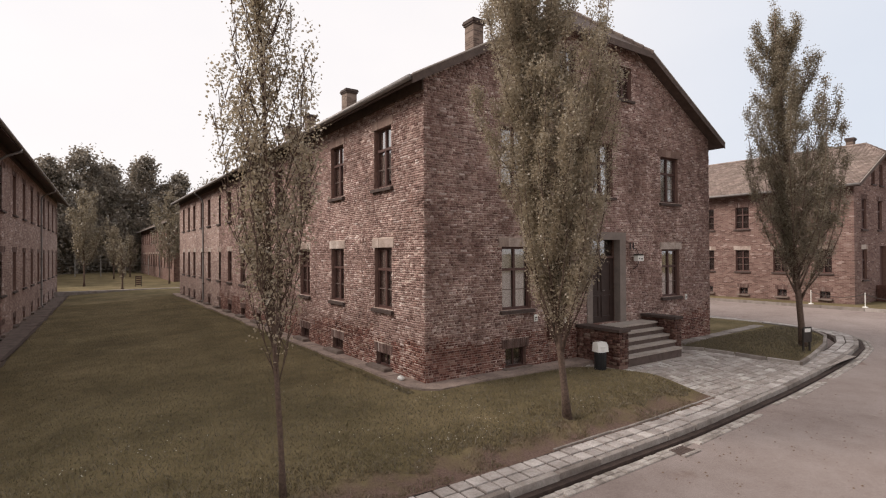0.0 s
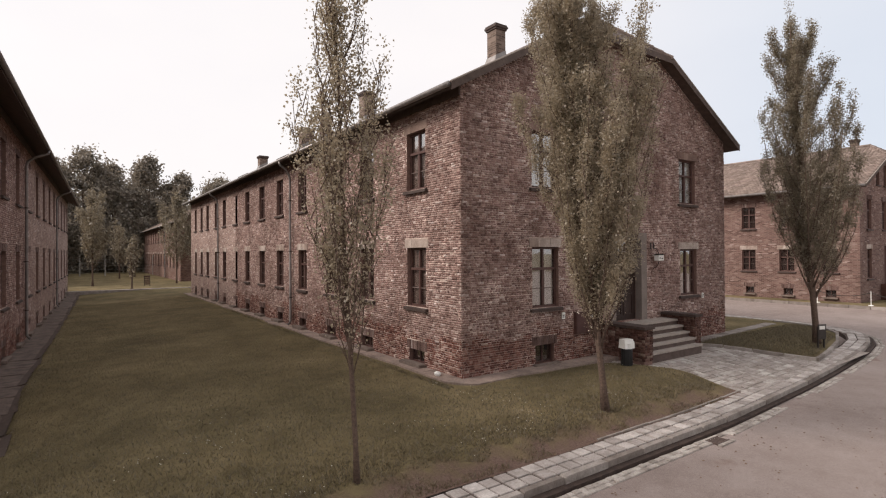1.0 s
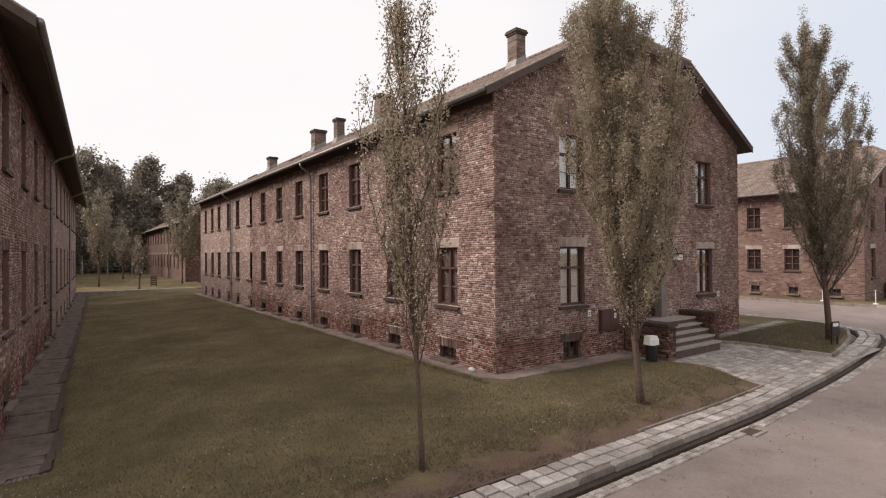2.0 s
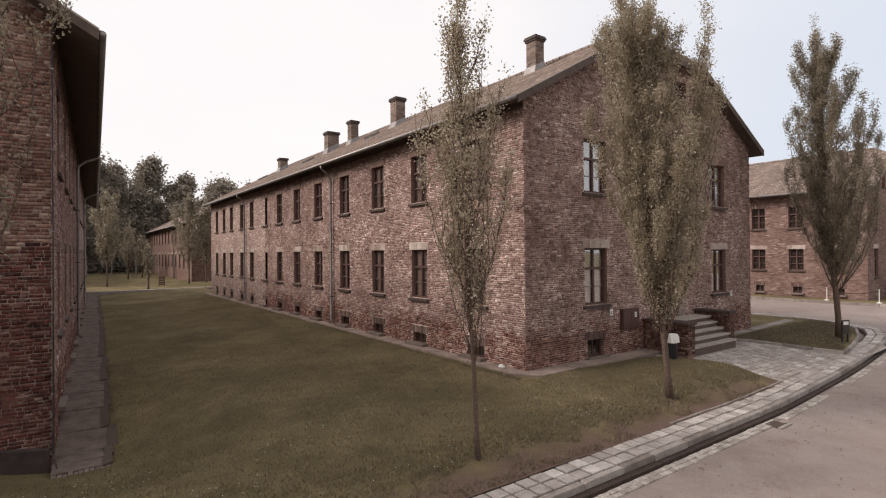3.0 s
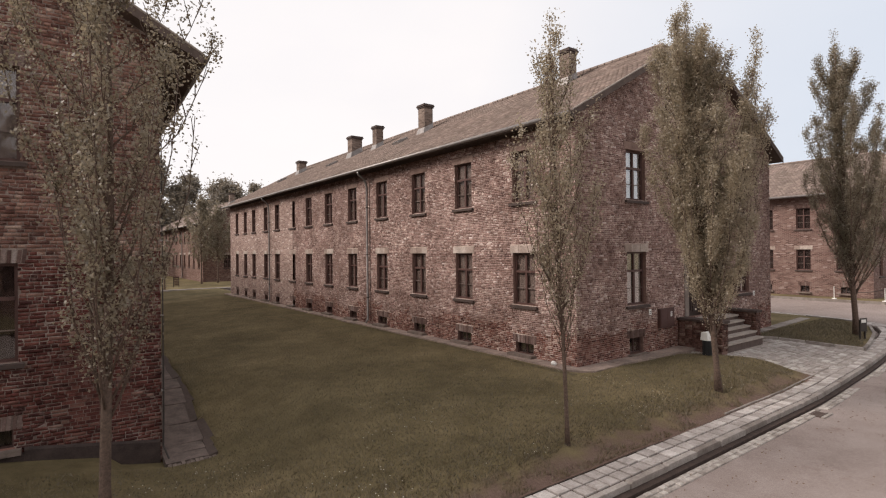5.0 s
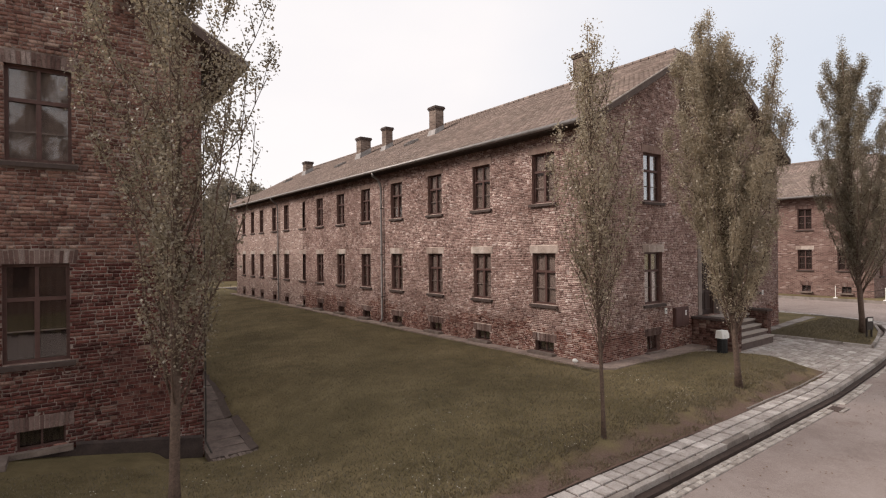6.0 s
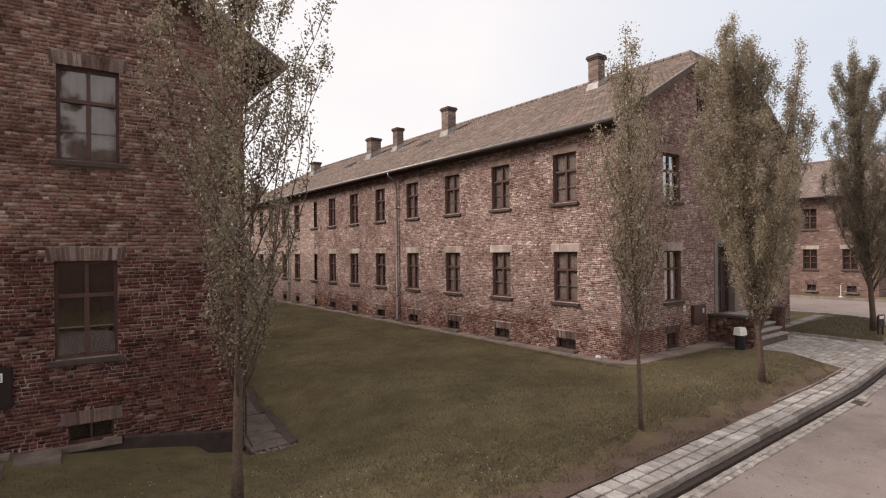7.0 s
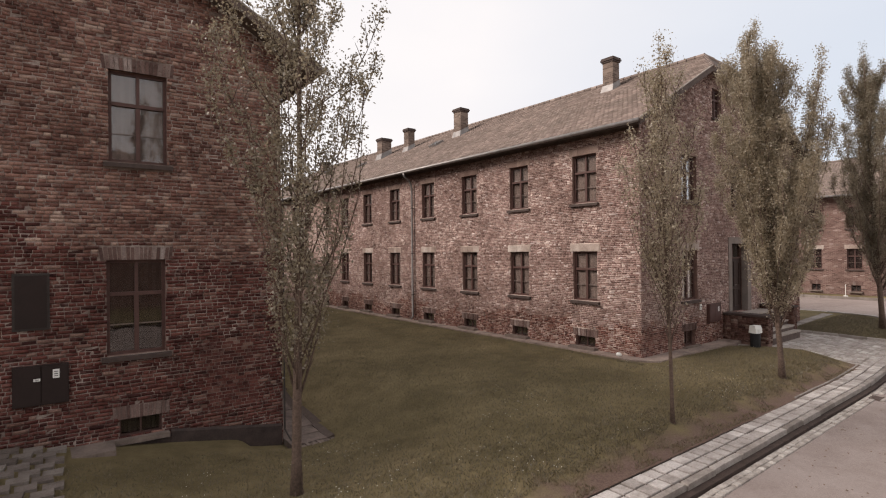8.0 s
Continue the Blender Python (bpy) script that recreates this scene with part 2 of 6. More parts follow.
def glass_material():
    m = bpy.data.materials.new("window_glass")
    m.use_nodes = True
    nt = m.node_tree
    nt.nodes.clear()
    t = nt.nodes.new("ShaderNodeBsdfTransparent")
    t.inputs["Color"].default_value = (0.84, 0.83, 0.82, 1)
    g = nt.nodes.new("ShaderNodeBsdfGlossy")
    g.inputs["Roughness"].default_value = 0.03
    lw_ = node(nt, "ShaderNodeLayerWeight", Blend=0.5)
    f = calc(nt, 'ADD', 0.075, calc(nt, 'MULTIPLY', 1.0, calc(nt, 'POWER', lw_.outputs["Facing"], 1.7)))
    n = node(nt, "ShaderNodeBump", Strength=0.06, Distance=0.02)
    nt.links.new(noise_out(nt, coords(nt), 3.0, 2), n.inputs["Height"])
    nt.links.new(n.outputs[0], g.inputs["Normal"])
    x = nt.nodes.new("ShaderNodeMixShader")
    nt.links.new(f, x.inputs[0])
    nt.links.new(t.outputs[0], x.inputs[1])
    nt.links.new(g.outputs[0], x.inputs[2])
    o = nt.nodes.new("ShaderNodeOutputMaterial")
    nt.links.new(x.outputs[0], o.inputs["Surface"])
    return m


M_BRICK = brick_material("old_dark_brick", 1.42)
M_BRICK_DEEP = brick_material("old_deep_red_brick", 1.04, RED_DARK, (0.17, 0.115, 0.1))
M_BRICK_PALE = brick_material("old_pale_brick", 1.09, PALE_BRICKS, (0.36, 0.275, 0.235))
M_BRICK_RED = brick_material("red_lower_brick", 1.0, RED_BRICKS, (0.3, 0.22, 0.19))
M_LINTEL = brick_material("lintel_brick", 0.6, PALE_BRICKS)
M_PORCH = brick_material("porch_brick", 0.9)
M_MORTAR = mortar_material("mortar", 0.85)
M_MORTAR_PALE = mortar_material("pale_mortar", 1.7)
M_FARBRICK = far_brick_material("far_brickwork", PALE_BRICKS, (0.4, 0.33, 0.29))
# Pale brick colours cut to about 0.6: shade mixed into the bricks.
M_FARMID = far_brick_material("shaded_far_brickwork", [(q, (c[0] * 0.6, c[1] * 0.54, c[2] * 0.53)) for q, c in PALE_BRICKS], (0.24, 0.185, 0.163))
M_STACK = far_brick_material("sooty_chimney_brickwork", [(0.0, (0.1, 0.075, 0.065)), (0.5, (0.17, 0.125, 0.105)), (1.0, (0.26, 0.2, 0.17))], (0.22, 0.18, 0.155))
M_FARDARK = far_brick_material("dark_far_brickwork", BRICKS, (0.26, 0.2, 0.18))
M_REVEAL = plain("brick_reveal", (0.19, 0.115, 0.095), 0.92, vary=0.35, scale=12, bump=0.4)
# Brown of the step risers holds their shade; the drain grate shares it.
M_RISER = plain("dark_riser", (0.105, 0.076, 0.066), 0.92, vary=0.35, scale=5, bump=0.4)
M_TILE = tile_material()
M_GRASS = grass_material()
M_ROAD = road_material()
M_PALE = stone_material("pale_lintel_stone", [(0.0, (0.3, 0.23, 0.195)), (0.5, (0.4, 0.325, 0.285)), (1.0, (0.5, 0.43, 0.385))])
M_BROWNSTONE = stone_material("brown_lintel_stone", [(0.0, (0.2, 0.13, 0.108)), (0.5, (0.25, 0.17, 0.143)), (1.0, (0.31, 0.225, 0.19))])
M_SILL = plain("dark_sill", (0.066, 0.046, 0.04), 0.75, vary=0.35, scale=9)
M_FRAME = plain("dark_brown_paint", (0.088, 0.046, 0.039), 0.55, vary=0.3, scale=12)
M_FRAME_IN = plain("worn_brown_paint", (0.15, 0.112, 0.098), 0.6, vary=0.3, scale=12)
M_DOOR = plain("dark_door_paint", (0.042, 0.026, 0.022), 0.5, vary=0.3, scale=6)
M_GLASS = glass_material()
M_BLIND = plain("pale_blind", (0.78, 0.76, 0.72), 0.9, vary=0.08, scale=3)
# Near-black sheet colour that imitates unlit rooms behind the panes.
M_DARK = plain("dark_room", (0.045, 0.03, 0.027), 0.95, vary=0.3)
M_CURTAIN = plain("brown_curtain", (0.32, 0.25, 0.225), 0.95, vary=0.2, scale=7)
M_ZINC = plain("weathered_zinc", (0.25, 0.23, 0.22), 0.5, 0.6, vary=0.3, scale=4)
M_GUTTER = plain("rusty_gutter", (0.1, 0.075, 0.065), 0.6, 0.3, vary=0.35, scale=4)
M_BOARD = plain("dark_eaves_board", (0.1, 0.072, 0.061), 0.8, vary=0.35, scale=5)
M_STEP = plain("step_concrete", (0.34, 0.295, 0.262), 0.9, vary=0.25, scale=4, bump=0.4)
M_APRON = plain("apron_concrete", (0.255, 0.195, 0.166), 0.92, vary=0.5, scale=2.2, bump=0.5)
M_MOSSY = plain("mossy_concrete", (0.17, 0.132, 0.113), 0.95, vary=0.45, scale=2.5, bump=0.6)
M_DAMP = plain("damp_mossy_concrete", (0.125, 0.095, 0.082), 0.95, vary=0.6, scale=3.2, bump=0.7)
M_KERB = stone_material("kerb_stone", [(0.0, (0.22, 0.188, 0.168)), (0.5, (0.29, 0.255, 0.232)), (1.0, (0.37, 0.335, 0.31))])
M_SLAB = stone_material("paving_slab", [(0.0, (0.335, 0.3, 0.28)), (0.5, (0.44, 0.4, 0.378)), (1.0, (0.55, 0.51, 0.487))])
M_FLAG = stone_material("worn_flagstone", [(0.0, (0.33, 0.29, 0.265)), (0.45, (0.39, 0.35, 0.325)), (0.85, (0.45, 0.415, 0.39)), (1.0, (0.56, 0.53, 0.5))])
M_PATH = stone_material("dark_path_stone", [(0.0, (0.12, 0.098, 0.086)), (0.5, (0.17, 0.142, 0.127)), (1.0, (0.23, 0.2, 0.18))])
M_SETT = stone_material("granite_sett", [(0.0, (0.3, 0.265, 0.24)), (1.0, (0.5, 0.46, 0.425))])
M_JOINT = plain("joint_earth", (0.085, 0.062, 0.052), 0.95, vary=0.35, scale=9, bump=0.4)
# Mossy silt, made dark enough to carry the kerb face's shade too.
M_SILT = plain("mossy_silt_and_kerb_shade", (0.052, 0.035, 0.029), 0.95, vary=0.5, scale=6, bump=0.6)
M_DUST = plain("trodden_dust", (0.32, 0.275, 0.248), 0.95, vary=0.3, scale=7, bump=0.4)
M_BARK = plain("poplar_bark", (0.125, 0.086, 0.067), 0.9, vary=0.55, scale=22, bump=1.0)
M_LEAF = leaf_material("poplar_leaf", [(0.0, (0.29, 0.237, 0.165)), (0.5, (0.36, 0.298, 0.208)), (0.85, (0.42, 0.353, 0.252)), (1.0, (0.5, 0.428, 0.315))], 0.55)
# Darker copy of the poplar leaf, with backlit crowns' shade in its colour.
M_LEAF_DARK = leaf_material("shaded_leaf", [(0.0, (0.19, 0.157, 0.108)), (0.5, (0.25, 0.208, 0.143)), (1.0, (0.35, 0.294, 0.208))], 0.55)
M_LEAF_FAR = leaf_material("far_leaf", [(0.0, (0.155, 0.13, 0.102)), (0.6, (0.235, 0.198, 0.154)), (1.0, (0.35, 0.298, 0.23))], 0.5)
M_BLADE = leaf_material("grass_blade", [(0.0, (0.095, 0.076, 0.043)), (0.6, (0.14, 0.11, 0.062)), (1.0, (0.19, 0.146, 0.088))], 0.3)
M_DRY = leaf_material("dry_grass_blade", [(0.0, (0.1, 0.075, 0.038)), (1.0, (0.21, 0.16, 0.09))], 0.3)
M_CLOVER = plain("clover_white", (0.6, 0.58, 0.5), 0.9, vary=0.1, bump=0)
M_BINB = plain("black_plastic", (0.018, 0.018, 0.019), 0.45, vary=0.3, scale=8)
M_WHITE = plain("white_enamel", (0.72, 0.71, 0.68), 0.5, vary=0.08, scale=5)
M_INK = plain("dark_ink", (0.05, 0.045, 0.045), 0.8, vary=0.1, bump=0)
M_STEEL = plain("brown_steel_panel", (0.024, 0.014, 0.012), 0.7, 0.0, vary=0.25, scale=3)
M_STEEL_RED = plain("red_brown_steel_panel", (0.085, 0.042, 0.036), 0.6, 0.0, vary=0.25, scale=3)
M_IRON = plain("dark_iron", (0.05, 0.042, 0.038), 0.6, 0.4, vary=0.3, scale=8)
M_CONC = plain("fence_concrete", (0.3, 0.28, 0.26), 0.9, vary=0.2, scale=3)
M_TAR = plain("black_tar_render", (0.05, 0.035, 0.031), 0.85, vary=0.5, scale=4, bump=0.5)
M_LITTER = plain("dry_leaf_litter", (0.16, 0.105, 0.07), 0.95, vary=0.4, scale=20, bump=0)


# ---------------------------------------------------------------- mesh helpers
class Acc:
    """Gathers corners and faces of one mesh."""
    def __init__(self):
        self.v, self.f = [], []

    def add(self, verts, faces, flip=False):
        k = len(self.v)
        self.v.extend(verts)
        for f in faces:
            self.f.append(tuple(k + i for i in (reversed(f) if flip else f)))

    def box(self, x0, x1, y0, y1, z0, z1):
        self.add([(x0, y0, z0), (x1, y0, z0), (x1, y1, z0), (x0, y1, z0), (x0, y0, z1), (x1, y0, z1), (x1, y1, z1), (x0, y1, z1)], CUBE)

    def tube(self, pts, radii, n=8, caps=True):
        pts = [Vector(p) for p in pts]
        k = len(self.v)
        side = Vector((1, 0, 0))
        for i, p in enumerate(pts):
            d = (pts[min(i + 1, len(pts) - 1)] - pts[max(i - 1, 0)]).normalized()
            a = d.cross(side)
            if a.length < 0.1:
                a = d.cross(Vector((0, 1, 0)))
            a.normalize()
            b = d.cross(a)
            r = radii[i] if isinstance(radii, (list, tuple)) else radii
            for j in range(n):
                t = 2 * math.pi * j / n
                self.v.append(tuple(p + r * (math.cos(t) * a + math.sin(t) * b)))
        for i in range(len(pts) - 1):
            for j in range(n):
                q = k + i * n
                self.f.append((q + j, q + (j + 1) % n, q + n + (j + 1) % n, q + n + j))
        if caps:
            self.f.append(tuple(reversed(range(k, k + n))))
            self.f.append(tuple(range(k + (len(pts) - 1) * n, k + len(pts) * n)))


CUBE = [(0, 3, 2, 1), (4, 5, 6, 7), (0, 1, 5, 4), (1, 2, 6, 5), (2, 3, 7, 6), (3, 0, 4, 7)]


def mesh_of(name, acc, material, smooth=False):
    me = bpy.data.meshes.new(name)
    me.from_pydata([tuple(v) for v in acc.v], [], acc.f)
    me.materials.append(material)
    if smooth:
        me.polygons.foreach_set("use_smooth", [True] * len(me.polygons))
    me.update()
    return me


def part(name, acc, material, parent=None, label="", smooth=False, kind=""):
    me = acc if isinstance(acc, bpy.types.Mesh) else mesh_of(name, acc, material, smooth)
    ob = new(name, me)
    ob.parent = parent
    return tagged(ob, label, kind=kind)


def empty(name, m=None):
    ob = new(name)
    if m is not None:
        ob.matrix_world = m
    return ob


def quads_mesh(name, verts, material):
    """Loose quads from an array (n, 4, 3)."""
    n = len(verts)
    me = bpy.data.meshes.new(name)
    me.vertices.add(n * 4)
    me.vertices.foreach_set("co", np.ascontiguousarray(verts, dtype=np.float32).ravel())
    me.loops.add(n * 4)
    me.loops.foreach_set("vertex_index", np.arange(n * 4, dtype=np.int32))
    me.polygons.add(n)
    me.polygons.foreach_set("loop_start", np.arange(0, n * 4, 4, dtype=np.int32))
    me.materials.append(material)
    me.update(calc_edges=True)
    me.validate()
    return me


def boxes_mesh(name, corners, material, flip=False):
    """Loose five-sided blocks from an array (n, 8, 3): corners 0-3 behind, 4-7 in front."""
    n = len(corners)
    f = np.array([(4, 5, 6, 7), (0, 1, 5, 4), (1, 2, 6, 5), (2, 3, 7, 6), (3, 0, 4, 7)])
    if flip:
        f = f[:, ::-1]
    idx = (np.arange(n)[:, None, None] * 8 + f[None]).reshape(-1)
    me = bpy.data.meshes.new(name)
    me.vertices.add(n * 8)
    me.vertices.foreach_set("co", np.ascontiguousarray(corners, dtype=np.float32).ravel())
    me.loops.add(len(idx))
    me.loops.foreach_set("vertex_index", idx.astype(np.int32))
    me.polygons.add(n * 5)
    me.polygons.foreach_set("loop_start", np.arange(0, n * 20, 4, dtype=np.int32))
    me.materials.append(material)
    me.update(calc_edges=True)
    return me


def smooth01(t):
    t = min(1.0, max(0.0, t))
    return t * t * (3 - 2 * t)


BASE = 0.36            # foot of the middle block's walls
KERB_IN, KERB_OUT, ROAD_Z = 7.25, 6.55, -0.17


def lawn_edge(y):
    """The front lawn's rounded end beside the paved forecourt."""
    if y > 10.6:
        return 6.0 if y > 11.4 else 9.3
    return 9.3 + 1.25 * math.sqrt(max(0.0, 1 - ((y - 7.25) / 3.4) ** 2))


def lawn_top(x, y):
    """The lawns rise in a low bank behind the kerb and then on towards the middle block."""
    west = smooth01((-1.5 - x) / 3.0)
    dip = max(-0.56, min(0.3, -0.55 - 0.17 * (x + 5.2))) * smooth01((y - 8.8) / 4.4) * (1 - smooth01((y - 14.8) / 4.0)) * west
    rise = 0.34 * smooth01((x + 5.0) / 9.0) * smooth01((y - 7.2) / 1.9)
    bank = 0.25 * smooth01((y - 7.22) / 0.85) * smooth01((lawn_edge(y) - x) / 1.3)
    bank *= (1 - 0.6 * smooth01((-0.5 - x) / 4.5)) * (1 - smooth01((-0.5 - x) / 4.0) * smooth01((y - 7.6) / 5.2))
    bank *= 1 - smooth01((y - 13.0) / 6.0)
    high = 0.5 * (rise + bank + math.sqrt((rise - bank) ** 2 + 0.004)) - 0.034
    return dip + high + 0.02 * noise.noise((x * 0.5, y * 0.5, 0))


def lawn_z(x, y):
    """The turf is cut away where the west block's apron lies."""
    off = x - 0.0437 * (y - 14.2)
    cut = smooth01((-4.15 - off) / 0.16) * smooth01((y - 13.4) / 0.15) * smooth01((off + 6.2) / 0.3)
    return lawn_top(x, y) - 0.16 * cut


# ---------------------------------------------------------------- barrack blocks
class Wall:
    """One outer wall of a block: 'front' runs along u, 'side' along v. a: along, z: up, d: outwards."""
    def __init__(self, which, sx):
        self.which, self.sx = which, sx
        self.flip = (which == "side") != (sx < 0)

    def p(self, a, z, d):
        return (-self.sx * d, a, z) if self.which == "side" else (self.sx * a, -d, z)

    def box(self, acc, a0, a1, z0, z1, d0, d1):
        acc.add([self.p(a0, z0, d0), self.p(a1, z0, d0), self.p(a1, z1, d0), self.p(a0, z1, d0),
                 self.p(a0, z0, d1), self.p(a1, z0, d1), self.p(a1, z1, d1), self.p(a0, z1, d1)],
                [(3, 2, 1, 0), (4, 5, 6, 7), (0, 1, 5, 4), (1, 2, 6, 5), (2, 3, 7, 6), (3, 0, 4, 7)], self.flip)

    def array(self, a0, a1, z0, z1, d0, d1, rng, jitter=0.008):
        """Corner arrays of many blocks at once, with uneven fronts."""
        n = len(a0)
        A = np.stack([a0, a1, a1, a0] * 2, 1)
        Z = np.stack([z0, z0, z1, z1] * 2, 1)
        D = np.concatenate([np.repeat(d0[:, None], 4, 1), np.repeat(d1[:, None], 4, 1)], 1)
        A[:, 4:] += rng.uniform(-jitter, jitter, (n, 4))
        Z[:, 4:] += rng.uniform(-jitter, jitter, (n, 4))
        D[:, 4:] += rng.uniform(-jitter, jitter * 0.6, (n, 4))
        if self.which == "side":
            return np.stack([-self.sx * D, A, Z], 2)
        return np.stack([self.sx * A, -D, Z], 2)


def spans(lo, hi, holes):
    out = [(lo, hi)]
    for h0, h1 in holes:
        nxt = []
        for a, b in out:
            if h1 <= a or h0 >= b:
                nxt.append((a, b))
            else:
                if h0 > a:
                    nxt.append((a, h0))
                if h1 < b:
                    nxt.append((h1, b))
        out = nxt
    return out


def wall_mesh(wall, top, limits, openings, material, deep=0.4):
    acc = Acc()
    cuts = sorted({-0.9, 0.0, top, *[z for o in openings for z in (o[2], o[3])], *[z for z in np.arange(0.5, top, 0.5)], *limits[1]})
    cuts = [z for z in cuts if z <= top]
    for z0, z1 in zip(cuts, cuts[1:]):
        if z1 - z0 < 1e-6:
            continue
        zm = (z0 + z1) / 2
        l0, h0 = limits[0](z0)
        l1, h1 = limits[0](z1)
        lm, hm = limits[0](zm)
        for a, b in spans(lm, hm, [(o[0], o[1]) for o in openings if o[2] < zm < o[3]]):
            aa = (l0, l1) if a == lm else (a, a)
            bb = (h0, h1) if b == hm else (b, b)
            for d, fl in ((0.0, wall.flip), (-deep, not wall.flip)):
                acc.add([wall.p(aa[0], z0, d), wall.p(bb[0], z0, d), wall.p(bb[1], z1, d), wall.p(aa[1], z1, d)], [(0, 1, 2, 3)], fl)
    return acc


def reveal_mesh(wall, openings, deep=0.4):
    acc = Acc()
    for a0, a1, z0, z1, *_ in openings:
        for q in ([(a0, z0), (a0, z1)], [(a1, z1), (a1, z0)], [(a0, z1), (a1, z1)], [(a1, z0), (a0, z0)]):
            (x0, y0), (x1, y1) = q
            acc.add([wall.p(x0, y0, 0), wall.p(x1, y1, 0), wall.p(x1, y1, -deep), wall.p(x0, y0, -deep)], [(0, 1, 2, 3)], wall.flip)
    return acc


def lay_bricks(wall, z_top, limits, holes, a_max, course, rng, singles=None):
    """Corner arrays of the brickwork, and apart from it the bricks inside the rectangle singles."""
    rows = []
    picked = []
    for i in range(-10, int(z_top / course)):
        z0 = i * course + rng.uniform(-0.003, 0.003)
        z1 = z0 + course - rng.uniform(0.011, 0.018) * (course / 0.077)
        lo, hi = limits(z1)
        hi = min(hi, a_max)
        n = int((hi - lo) / (course * 1.4)) + 8
        k = course / 0.077
        lens = np.where(rng.random(n) < (0.42 if i % 2 else 0.8), 0.115, 0.232) * k * rng.uniform(0.86, 1.12, n)
        ends = lo - rng.uniform(0, 0.25) + np.cumsum(lens + 0.017 * k)
        block = [(h[0], h[1]) for h in holes if h[2] < (z0 + z1) / 2 < h[3]]
        for e, ln in zip(ends, lens):
            a, b = max(lo, e - ln), min(hi, e)
            if b - a < 0.03:
                continue
            for s0, s1 in (spans(a, b, block) if block else ((a, b),)):
                if s1 - s0 < 0.03:
                    continue
                d = 0.002 + abs(rng.normal(0.002, 0.004))
                if singles and singles[0] < s0 and s1 < singles[1] and singles[2] < z0 and z1 < singles[3]:
                    picked.append((s0, s1, z0, z1, d))
                else:
                    rows.append((s0, s1, z0, z1, d))
    r = np.array(rows)
    return wall.array(r[:, 0], r[:, 1], r[:, 2], r[:, 3], np.full(len(r), -0.012), r[:, 4] + 0.003, rng), picked


WINDOW_CACHE = {}


def window_meshes(wall, w, h, kind, pale):
    """Meshes of one window, its origin at the lower corner of its opening on the wall's face."""
    key = (wall.which, wall.sx, round(w, 2), round(h, 2), kind, pale)
    if key in WINDOW_CACHE:
        return WINDOW_CACHE[key]
    d = -0.11
    t = 0.035 if kind == "b" else 0.06
    fr = Acc()                   # outer frame, one ring
    c = [(0, 0), (w, 0), (w, h), (0, h)]
    i_ = [(t, t), (w - t, t), (w - t, h - t), (t, h - t)]
    fr.add([wall.p(a, z, d) for a, z in c + i_] + [wall.p(a, z, d - 0.07) for a, z in c + i_],
           [(j, (j + 1) % 4, 4 + (j + 1) % 4, 4 + j) for j in range(4)] + [(4 + j, 4 + (j + 1) % 4, 12 + (j + 1) % 4, 12 + j) for j in range(4)] +
           [(8 + (j + 1) % 4, 8 + j, 12 + j, 12 + (j + 1) % 4) for j in range(4)], wall.flip)
    bars = []

    def bar(name, *q):
        a = Acc()
        wall.box(a, *q)
        bars.append((name, mesh_of(name, a, M_FRAME_IN if name == "glazing_bar" else M_FRAME)))
    if kind == "b":
        bar("mullion", w * 0.5 - 0.015, w * 0.5 + 0.015, 0.035, h - 0.035, d - 0.03, d)
        panes = [(0.035, w / 2 - 0.015, 0.035, h - 0.035), (w / 2 + 0.015, w - 0.035, 0.035, h - 0.035)]
    else:
        tr = h * 0.64
        bar("transom", t, w - t, tr - 0.035, tr + 0.035, d - 0.06, d + 0.025)
        bar("mullion", w / 2 - 0.04, w / 2 + 0.04, t, tr - 0.035, d - 0.06, d + 0.015)
        bar("mullion", w / 2 - 0.03, w / 2 + 0.03, tr + 0.035, h - t, d - 0.06, d + 0.01)
        for a0, a1 in ((t, w / 2 - 0.04), (w / 2 + 0.04, w - t)):
            zb = t + (tr - 0.035 - t) * 0.48
            bar("glazing_bar", a0, a1, zb - 0.011, zb + 0.011, d - 0.045, d - 0.01)
        panes = []
        for a0, a1 in ((t, w / 2 - 0.035), (w / 2 + 0.035, w - t)):
            zb = t + (tr - 0.035 - t) * 0.48
            panes += [(a0, a1, t, zb), (a0, a1, zb, tr - 0.03), (a0, a1, tr + 0.03, h - t)]
    pm = []
    for a0, a1, z0, z1 in panes:
        pa = Acc()
        wall.box(pa, a0, a1, z0, z1, d - 0.034, d - 0.03)
        pm.append(mesh_of("pane", pa, M_GLASS))
    sl = Acc()
    if kind == "b":
        wall.box(sl, -0.12, w + 0.12, -0.1, 0.0, -0.1, 0.16)
    else:
        sl.add([wall.p(-0.09, -0.1, 0.0), wall.p(w + 0.09, -0.1, 0.0), wall.p(w + 0.09, 0.0, -0.11), wall.p(-0.09, 0.0, -0.11),
                wall.p(-0.09, -0.11, 0.09), wall.p(w + 0.09, -0.11, 0.09), wall.p(w + 0.09, -0.03, 0.09), wall.p(-0.09, -0.03, 0.09)],
               [(3, 2, 1, 0), (4, 5, 6, 7), (0, 1, 5, 4), (1, 2, 6, 5), (2, 3, 7, 6), (3, 0, 4, 7)], wall.flip)
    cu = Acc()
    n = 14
    for i in range(n):           # pleated cloth behind the glass; in M_DARK it stands for the unlit room
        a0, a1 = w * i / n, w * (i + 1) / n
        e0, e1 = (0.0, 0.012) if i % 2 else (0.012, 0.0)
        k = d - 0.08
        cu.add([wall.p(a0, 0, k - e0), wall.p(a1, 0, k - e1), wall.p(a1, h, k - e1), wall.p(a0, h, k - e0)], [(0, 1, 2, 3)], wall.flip)
